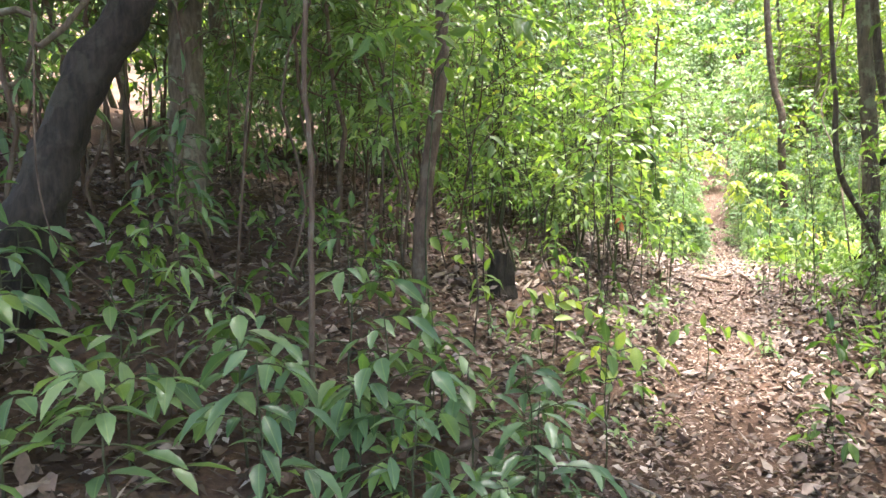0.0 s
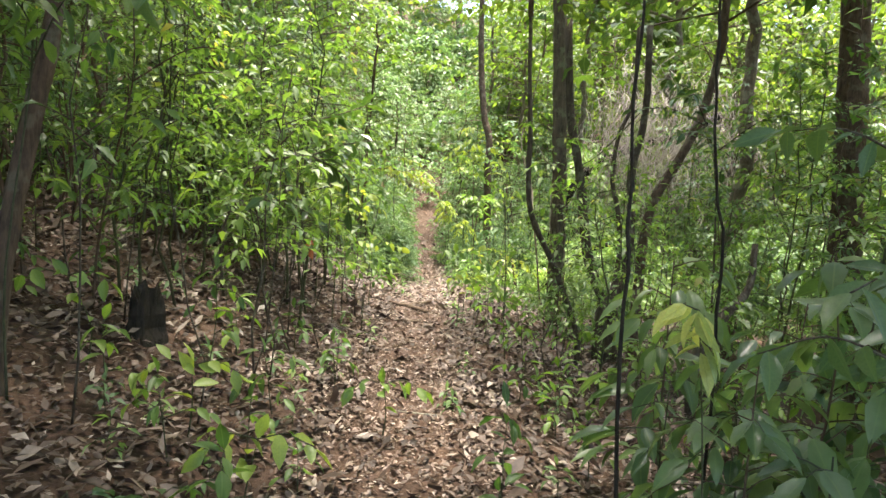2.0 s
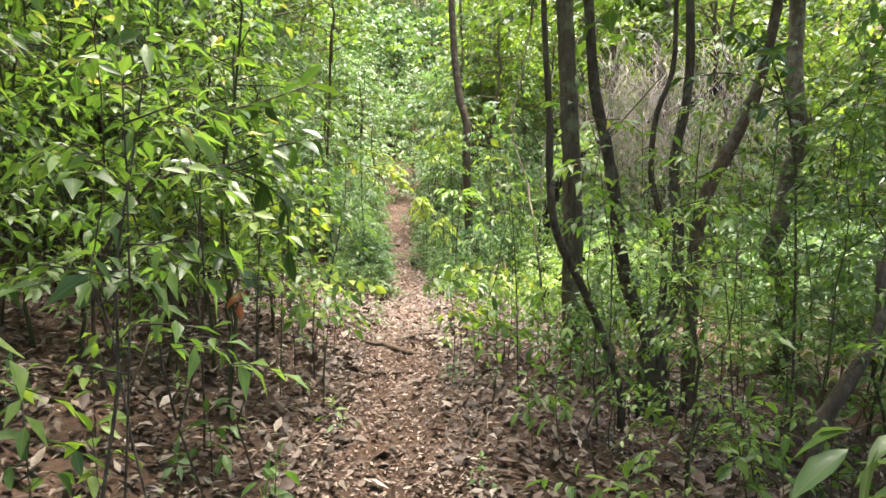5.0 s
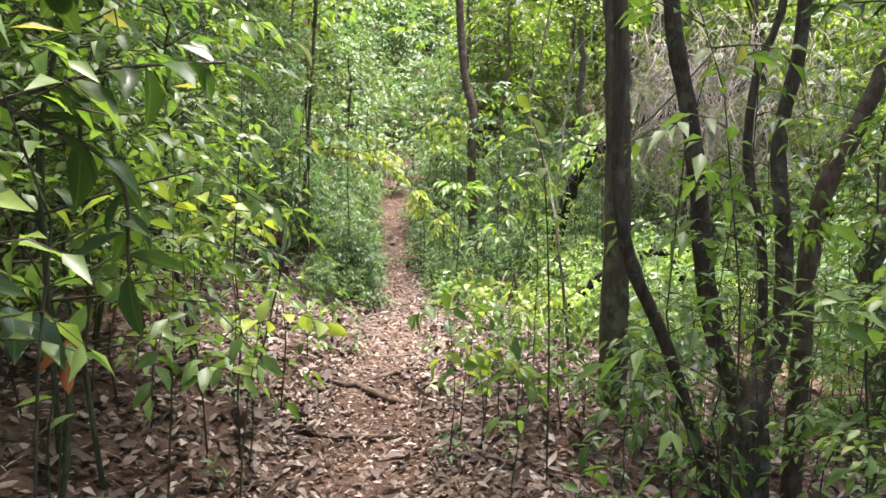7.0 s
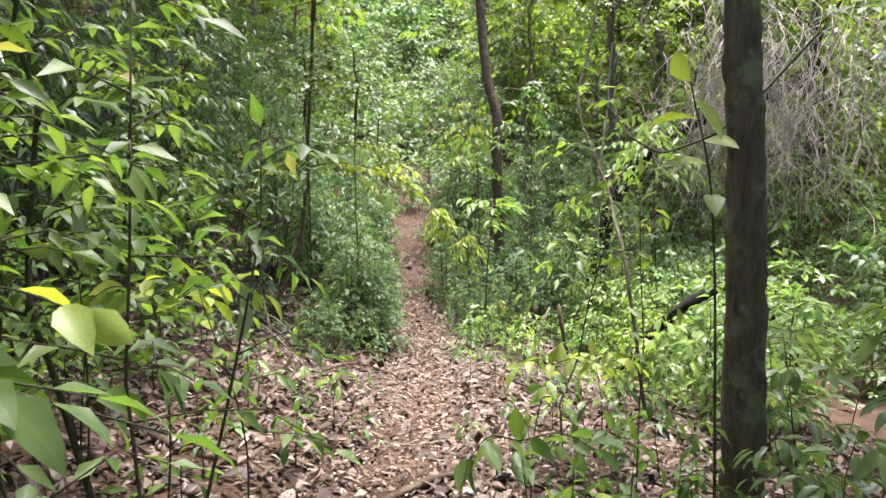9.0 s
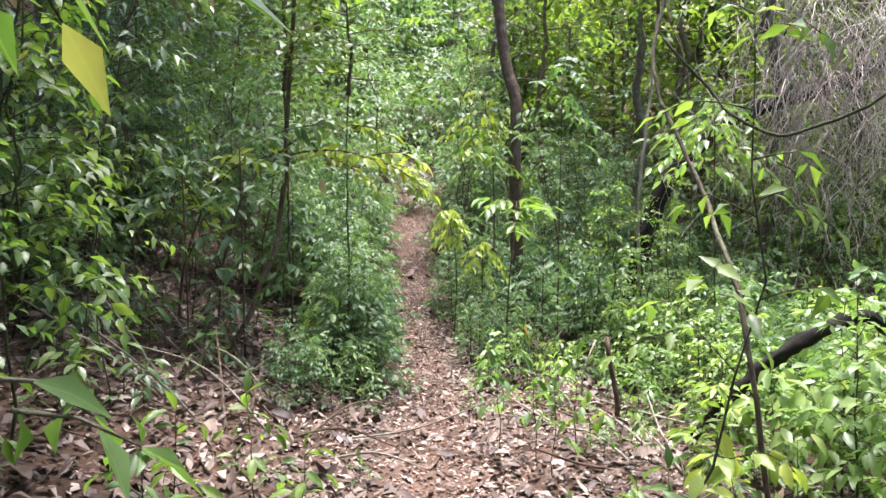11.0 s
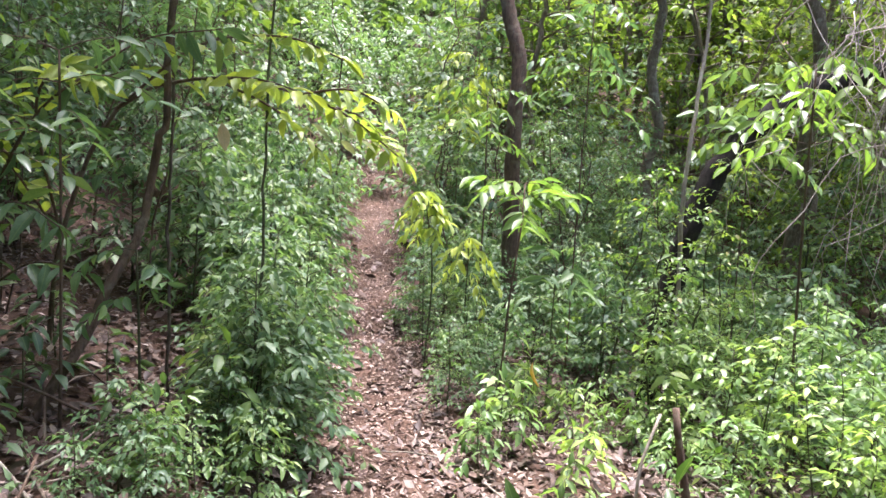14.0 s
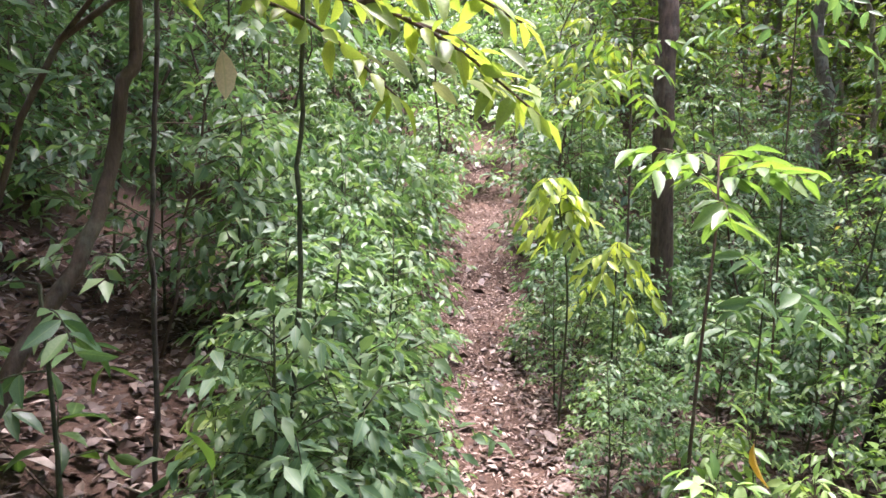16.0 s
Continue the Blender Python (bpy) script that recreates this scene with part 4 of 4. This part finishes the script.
frond_plant("sapling", "tall sapling with feathered leaves among bushes", "sapling", [g(8.6, 14.2, -0.05), (8.5, 14.2, 1.8), (8.4, 14.15, 3.1)], 12, 0.6, 0.17, MID, BROWN_BARK, 6, 0.7, 0.012)
for x, y, h, mt in ((2.36, 7.9, 0.82, LIME), (2.1, 7.95, 1.2, LIME), (2.05, 8.5, 0.75, MID), (1.75, 7.6, 0.9, MID), (1.5, 8.0, 0.95, LIME), (2.45, 8.3, 0.5, MID), (1.15, 8.2, 0.8, MID), (3.95, 8.95, 0.6, MID), (4.15, 9.6, 0.7, LIME), (3.7, 8.5, 0.5, MID)):
    b = g(x, y, -0.03)
    tip = (x + rng.normal() * 0.06, y + rng.normal() * 0.06, b[2] + h)
    leafy_branch("seedling", "thin seedling with a few broad light green leaves", "seedling",
                 [[b, (x + 0.02, y, b[2] + h * 0.5), tip], [tip, (tip[0] + 0.12, tip[1] - 0.05, tip[2] + 0.04), (tip[0] + 0.24, tip[1] - 0.08, tip[2])], [tip, (tip[0] - 0.1, tip[1] - 0.06, tip[2] + 0.05), (tip[0] - 0.22, tip[1] - 0.1, tip[2] + 0.02)]],
                 0.005, GREEN_STEM, mt, 0.1, 0.07, 0.58, 0.25, 0.75)
for x, y, top, n, reach, leaflet, mt, sag, words in (
        (6.75, 16.19, 1.6, 7, 0.27, 0.14, LIME, 1.1, "small sapling with drooping lime-green feathered leaves"),
        (6.98, 15.12, 1.5, 5, 0.36, 0.16, BUSH, 0.45, "low sapling with grey-green feathered leaves"),
        (8.96, 20.83, 4.15, 13, 0.65, 0.22, LIME, 0.9, "tall slope sapling with lime-green feathered leaves"),
        (8.2, 19.6, 3.6, 9, 0.5, 0.2, LIME, 0.9, "slope sapling with light feathered leaves"),
        (7.4, 15.5, 3.6, 11, 0.5, 0.14, BUSH, 0.6, "tall sapling with grey-green feathered leaves"),
        (9.41, 15.6, 3.4, 12, 0.6, 0.2, LIGHT, 0.7, "tall sapling with light green feathered leaves"),
        (3.62, 13.9, 2.45, 9, 0.42, 0.12, BUSH, 0.55, "slim sapling with grey-green feathered leaves"),
        (3.95, 13.95, 1.62, 4, 0.26, 0.1, BUSH, 0.6, "thin sapling with a few grey-green feathered leaves"),
        (3.2, 13.7, 2.3, 8, 0.42, 0.12, SHADE, 0.55, "slim sapling with dull green feathered leaves")):
    low = g(x + 0.05, y + 0.06, -0.05)
    frond_plant("sapling", words, "sapling", [low, (x + 0.03, y + 0.05, (low[2] + top) / 2), (x, y, top)], n, reach, leaflet, mt, GREEN_STEM if n < 8 else BROWN_BARK, 5, sag)
for x, y, h, mt in ((2.26, 9.06, 1.15, MID), (2.74, 9.1, 1.1, LIME), (2.5, 9.3, 0.9, LIME), (2.0, 9.2, 1.0, MID), (1.8, 8.8, 1.1, LIME), (2.2, 9.6, 0.8, MID), (3.5, 8.45, 0.8, MID), (3.62, 8.6, 0.55, LIME), (4.95, 10.2, 0.65, LIME), (5.2, 10.5, 0.6, LIME), (4.7, 10.0, 0.5, LIGHT), (0.82, 5.1, 0.38, LIME), (1.0, 4.45, 0.4, LIME), (0.35, 5.6, 0.5, MID), (1.9, 5.6, 0.35, MID)):
    b = g(x, y, -0.03)
    tip = (x + rng.normal() * 0.05, y + rng.normal() * 0.05, b[2] + h)
    shoot = leafy_branch("seedling", "thin upright seedling with broad fresh green leaves", "seedling",
                         [[b, (x + 0.02, y, b[2] + h * 0.5), tip], [tip, (tip[0] + 0.1, tip[1] - 0.06, tip[2] + 0.03), (tip[0] + 0.2, tip[1] - 0.1, tip[2] - 0.02)], [tip, (tip[0] - 0.12, tip[1] - 0.04, tip[2] + 0.04), (tip[0] - 0.2, tip[1] - 0.08, tip[2])]],
                         0.005, GREEN_STEM, mt, 0.11, 0.06, 0.5, 0.35, 0.6)
    if h > 1.05:
        for k in range(2):
            leaf_on(shoot, (0.03 * k, -0.04, h + 0.02 - 0.08 * k), (0.2 - 0.5 * k, -0.3, -0.9), 0.14, PALE, 0.48)
leafy_branch("sapling", "slender shoot with a few large yellow-green leaves", "sapling", [[g(3.85, 8.05, -0.03), (3.82, 8.03, 1.3), (3.72, 7.95, 2.0), (3.62, 7.92, 2.3)]], 0.006, GREEN_STEM, LIME, 0.12, 0.12, 0.42, 0.7, 0.7)
leafy_branch("understory_tree", "young tree with broad bright green leaves", "tree",
             [[g(0.3, 6.5, -0.1), (0.32, 6.48, 1.4), (0.4, 6.4, 1.9), (0.5, 6.3, 2.4), (0.5, 6.2, 2.8)], [(0.4, 6.4, 1.9), (0.6, 6.15, 2.1), (0.8, 5.85, 2.1)], [(0.32, 6.48, 1.5), (0.2, 6.1, 1.75), (0.15, 5.8, 1.8)], [(0.5, 6.3, 2.4), (0.8, 6.2, 2.6), (1.05, 6.05, 2.6)],
              [(0.4, 6.4, 1.9), (0.1, 6.2, 2.15), (-0.1, 6.0, 2.2)], [(0.34, 6.46, 1.6), (0.6, 6.4, 1.7), (0.85, 6.3, 1.65)]], 0.01, BROWN_BARK, MID, 0.08, 0.035, 0.5, 0.3, 0.5)
leafy_branch("understory_tree", "slim tree with overhanging leaves coloured dark as if backlit", "tree",
             [[g(5.7, 7.25, -0.1), (5.68, 7.25, 1.6), (5.55, 7.2, 2.4), (5.2, 7.1, 2.9), (4.8, 7.0, 3.0)], [(5.55, 7.2, 2.4), (5.2, 6.95, 2.55), (4.85, 6.85, 2.5)], [(5.2, 7.1, 2.9), (4.95, 6.8, 2.85), (4.6, 6.6, 2.75)], [(5.62, 7.22, 2.0), (5.4, 6.9, 2.1), (5.15, 6.7, 2.0)],
              [(5.55, 7.2, 2.4), (5.8, 6.9, 2.7), (5.9, 6.6, 2.75)], [(5.4, 7.15, 2.65), (5.1, 7.3, 2.8), (4.7, 7.35, 2.75)]], 0.012, DARK_BARK, DEEP, 0.13, 0.045, 0.4, 0.35, 0.5)
leafy_branch("broadleaf_shrub", "tall shrub with layered large dark green leaves", "shrub",
             [[g(3.05, 3.3, -0.05), (3.06, 3.3, 1.2), (3.05, 3.3, 1.75), (3.0, 3.25, 2.05)], [(3.06, 3.3, 1.5), (2.8, 3.2, 1.6), (2.5, 3.12, 1.54)], [(3.05, 3.3, 1.75), (2.85, 3.1, 1.88), (2.62, 2.98, 1.86)], [(3.06, 3.3, 1.25), (2.78, 3.4, 1.36), (2.52, 3.46, 1.3)],
              [(3.04, 3.28, 1.85), (3.2, 3.02, 1.98), (3.35, 2.82, 1.93)], [(3.06, 3.3, 1.4), (3.25, 3.5, 1.55), (3.5, 3.6, 1.52)], [(3.02, 3.27, 1.9), (2.85, 3.45, 2.05), (2.7, 3.6, 2.05)]], 0.009, DARK_BARK, SHADE, 0.17, 0.06, 0.4, 0.2, 0.6)
LIMETIP = (2.05, 3.2, 1.48)
leafy_branch("seedling", "sapling shoot with a tuft of pale yellow-green leaves", "seedling", [[g(2.15, 3.25, -0.03), (2.12, 3.22, 0.9), LIMETIP], [LIMETIP, (LIMETIP[0] - 0.06, LIMETIP[1], LIMETIP[2] + 0.02)]], 0.005, GREEN_STEM, FRESH, 0.125, 0.02, 0.4, 1.1, 0.9)


def tangle(name, label, centre, spread, n, length, radius, mat):
    """Dry hanging stems, each a strand of its own."""
    kept = []
    for _ in range(14):
        a, q = np.zeros(3), [np.zeros(3)]
        for _ in range(6):
            a = a + np.array([rng.normal() * 0.13, rng.normal() * 0.13, -length / 6 * rng.uniform(0.4, 1.3)])
            q.append(a)
        v, f = tube(smooth_line(q, 13), [radius, radius * 0.5], 4)
        kept.append(mesh_of("strand", v, f, mat))
    ob = thing(name, label, "vine", m=pose(*centre))
    for i in range(n):
        part("strand", kept[i % 14], ob).matrix_basis = pose(*[float(c) for c in rng.normal(size=3) * np.array(spread)], rng.normal() * 8, rng.normal() * 8, U(0, 360))
    return ob


tangle("vine_tangle", "curtain of dry grey hanging vines", (9.1, 13.3, 3.9), (0.6, 0.3, 0.45), 260, 1.8, 0.0045, VINE)
tangle("vine_tangle", "loose dry grey hanging vines", (10.4, 12.9, 4.0), (0.7, 0.4, 0.5), 150, 1.9, 0.005, VINE)

leafy_branch("climber", "climber with light green leaves on a young tree", "climber",
             [[g(0.12, 5.0, -0.02), (0.1, 5.02, 1.4), (0.17, 5.09, 2.22), (0.17, 4.85, 2.42), (0.05, 4.55, 2.45), (-0.14, 4.24, 2.34)], [(0.17, 5.09, 2.25), (0.33, 4.75, 2.45), (0.49, 4.45, 2.46), (0.66, 4.25, 2.38)], [(0.17, 4.85, 2.42), (0.27, 4.45, 2.52), (0.37, 4.15, 2.53)]],
             0.006, GREEN_STEM, MID, 0.13, 0.045, 0.42, 0.3, 0.62)
leafy_branch("liana", "thin bare liana hanging beside the leaning trunk", "liana", [[(-1.2, 3.44, 2.52), (-1.13, 3.31, 2.07), (-1.08, 3.2, 1.78), (-1.06, 3.19, 1.58), (-1.0, 3.18, 1.42), (-0.89, 3.27, 1.26), (-0.78, 3.26, 1.05)]], 0.0045, BROWN_BARK, SHADE, 0.14, 0.5, 0.3, 0.4, 0.6)
trunk("liana", "looping grey liana behind the leaning trunk", [(-1.88, 4.13, 2.43), (-1.63, 4.13, 2.46), (-1.58, 4.13, 2.4), (-1.6, 4.12, 2.28), (-1.48, 4.13, 2.35), (-1.41, 4.23, 2.5), (-1.31, 4.25, 2.73)], [0.016, 0.013], GREY_BARK, "liana", 7)
trunk("dead_branch", "grey dead branch caught behind the leaning trunk", [(-2.09, 4.41, 2.16), (-1.87, 4.41, 2.18), (-1.79, 4.42, 2.26), (-1.75, 4.43, 2.48), (-1.75, 4.45, 2.81)], [0.014, 0.012], GREY_BARK, "branch", 7)

# ---- odd leaves: yellow, russet and withered ----
yellow = leafy_branch("seedling", "low shoot with one large yellow leaf", "seedling", [[g(6.5, 14.55, -0.02), g(6.48, 14.53, 0.4), g(6.4, 14.5, 0.65)]], 0.005, GREEN_STEM, LIGHT, 0.12, 0.09, 0.4, 0.3, 0.5)
leaf_on(yellow, (-0.08, -0.08, 0.6), (-0.2, -0.3, -0.9), 0.17, YELLOW, 0.55)
leaf_on(arch, (4.34 - 3.55, 14.33 - 14.9, 2.26 - float(ground(3.55, 14.9)) + 0.1), (0.15, -0.1, -0.95), 0.16, WITHER, 0.42)
russet = leafy_branch("seedling", "seedling with a few russet dying leaves", "seedling", [[g(1.75, 7.55, -0.02), g(1.75, 7.5, 0.45), g(1.82, 7.45, 0.78)]], 0.005, GREEN_STEM, LIGHT, 0.1, 0.12, 0.5, 0.3, 0.5)
for k in range(4):
    leaf_on(russet, (0.05, -0.08, 0.74 - 0.03 * k), (rng.normal(), rng.normal(), -0.8), 0.1, RUSSET, 0.45)

# ---- roots, twigs and sticks ----
trunk("root", "exposed tree root crossing the footpath", [g(3.0, 9.75, 0.0), g(3.3, 9.72, 0.02), g(3.56, 9.87, 0.02), g(3.85, 9.95, 0.02), g(4.2, 9.9, -0.02)], [0.012, 0.024, 0.022, 0.014], BROWN_BARK, "root", 7, 0.1, part_name="bark")
trunk("root", "knobbly root on the footpath's edge", [g(3.35, 9.85, 0.01), g(3.45, 9.5, 0.03), g(3.6, 9.25, 0.0)], [0.02, 0.03, 0.012], BROWN_BARK, "root", 7, 0.12, part_name="bark")
trunk("root", "thin root lying over the trodden path", [g(2.85, 8.9, -0.01), g(3.1, 8.85, 0.015), g(3.4, 8.8, 0.0)], [0.01, 0.016, 0.01], BROWN_BARK, "root", 6, 0.1, part_name="bark")
base = g(0.6, 6.25, -0.12)
rotten = thing("stump", "small dark rotten tree stump with a ragged top", "stump", m=pose(*base))
ring = np.arange(16) / 16 * 2 * np.pi
rows = []
for z, r in ((0, 0.15), (0.12, 0.12), (0.18, 0.098), (0.26, 0.092), (0.34, 0.085), (0.42, 0.078)):
    wob = r * (1 + 0.14 * np.sin(ring * 3 + z * 5) + rng.normal(size=16) * 0.08)
    rows.append(np.stack([np.cos(ring) * wob, np.sin(ring) * wob, z + (rng.uniform(-0.11, 0.05, 16) if z > 0.4 else 0) + ring * 0], 1))
rows.append(np.tile((0.0, 0.0, 0.26), (16, 1)))
a = (np.arange(6)[:, None] * 16 + np.arange(16)[None]).ravel()
b = (np.arange(6)[:, None] * 16 + (np.arange(16)[None] + 1) % 16).ravel()
part("wood", mesh_of("wood", np.vstack(rows), np.vstack([np.stack([a, b, b + 16], 1), np.stack([a, b + 16, a + 16], 1)]), BLACK_STEM, smooth=False), rotten)
for i in range(28):
    x, y, a, ln = U(2.7, 4.1), U(12.2, 14.0), U(0, 6.28), U(0.5, 1.1)
    dx, dy = math.cos(a) * ln, math.sin(a) * ln
    trunk("dead_branch", "thin dry dead branch propped in the litter", [g(x, y, -0.01), g(x + dx * 0.5, y + dy * 0.5, U(0.08, 0.25)), g(x + dx, y + dy, U(0.1, 0.45))], [0.009, 0.004], BROWN_BARK if i % 2 else PALE_BARK, "branch", 5, 0.08, 9, part_name="wood")
for i in range(22):
    x, y, a, ln = U(5.6, 7.4), U(11.6, 13.8), U(0, 6.28), U(0.4, 1.0)
    dx, dy = math.cos(a) * ln, math.sin(a) * ln
    trunk("dead_branch", "pale dry dead branch lying among low plants", [g(x, y, -0.01), g(x + dx * 0.5, y + dy * 0.5, U(0.03, 0.15)), g(x + dx, y + dy, U(0.04, 0.3))], [0.012, 0.005], PALE_BARK if i % 3 else BROWN_BARK, "branch", 5, 0.08, 9, part_name="wood")
for i in range(90):
    y = U(2.5, 15)
    x = float(trail_x(y)) + rng.normal() * 1.6
    a, ln = U(0, 6.28), U(0.15, 0.7)
    dx, dy = math.cos(a) * ln, math.sin(a) * ln
    trunk("twig", "dry brown twig on the leaf litter", [g(x, y, 0.02), g(x + dx * 0.5 + rng.normal() * 0.02, y + dy * 0.5, 0.03), g(x + dx, y + dy, 0.02)], [0.006, 0.003], BROWN_BARK if i % 3 else PALE_BARK, "twig", 5, 0.08, 7, part_name="wood")

# ---- leaf litter ----
def litter(name, n, xs, ys, size, mat, label, lift=0.012, along=True, thin=0.0, shape=KITE):
    y = rng.uniform(*ys, n)
    x = rng.uniform(*xs, n) + (trail_x(y) if along else 0)
    keep = (np.abs(x - trail_x(y)) > 0.32) | (rng.uniform(size=n) > thin)
    x, y = x[keep], y[keep]
    n = len(x)
    z = ground(x, y) + rng.uniform(0.0, lift, n) + 0.008
    a = rng.uniform(0, 2 * np.pi, n)
    way = np.stack([np.cos(a), np.sin(a), rng.normal(size=n) * 0.25], 1)
    up = np.array([0, 0, 1.0]) + rng.normal(size=(n, 3)) * 0.35
    ln = size * rng.uniform(0.45, 1.4, n)
    v, f, uv = leaves(shape, np.stack([x, y, z], 1), way, up, ln, ln * rng.uniform(0.28, 0.55, n), 0.25, rng.normal(size=n)[:, None, None] * 0.3)
    return tagged(new(name, mesh_of(name, v, f, mat, uv)), label, "leaf litter", kind="stuff")


litter("leaf_litter", 112000, (-5.6, 3.8), (0.5, 17.8), 0.062, DEAD, "dry brown fallen leaves covering the forest floor", 0.028, thin=0.75, shape=SMALL)
litter("large_litter", 7000, (-3.8, 3.4), (0.5, 16), 0.1, DEAD, "larger curled dead leaves on the forest floor", 0.04, thin=0.8, shape=PLAIN)
litter("trail_litter", 34000, (-0.6, 0.6), (0.5, 25), 0.036, CRUMB, "crumbled pale dead leaves trodden into the footpath", shape=SMALL)
litter("far_litter", 12000, (-12, 12), (-3, 30), 0.13, DEAD, "dry brown fallen leaves under the trees", shape=SMALL)
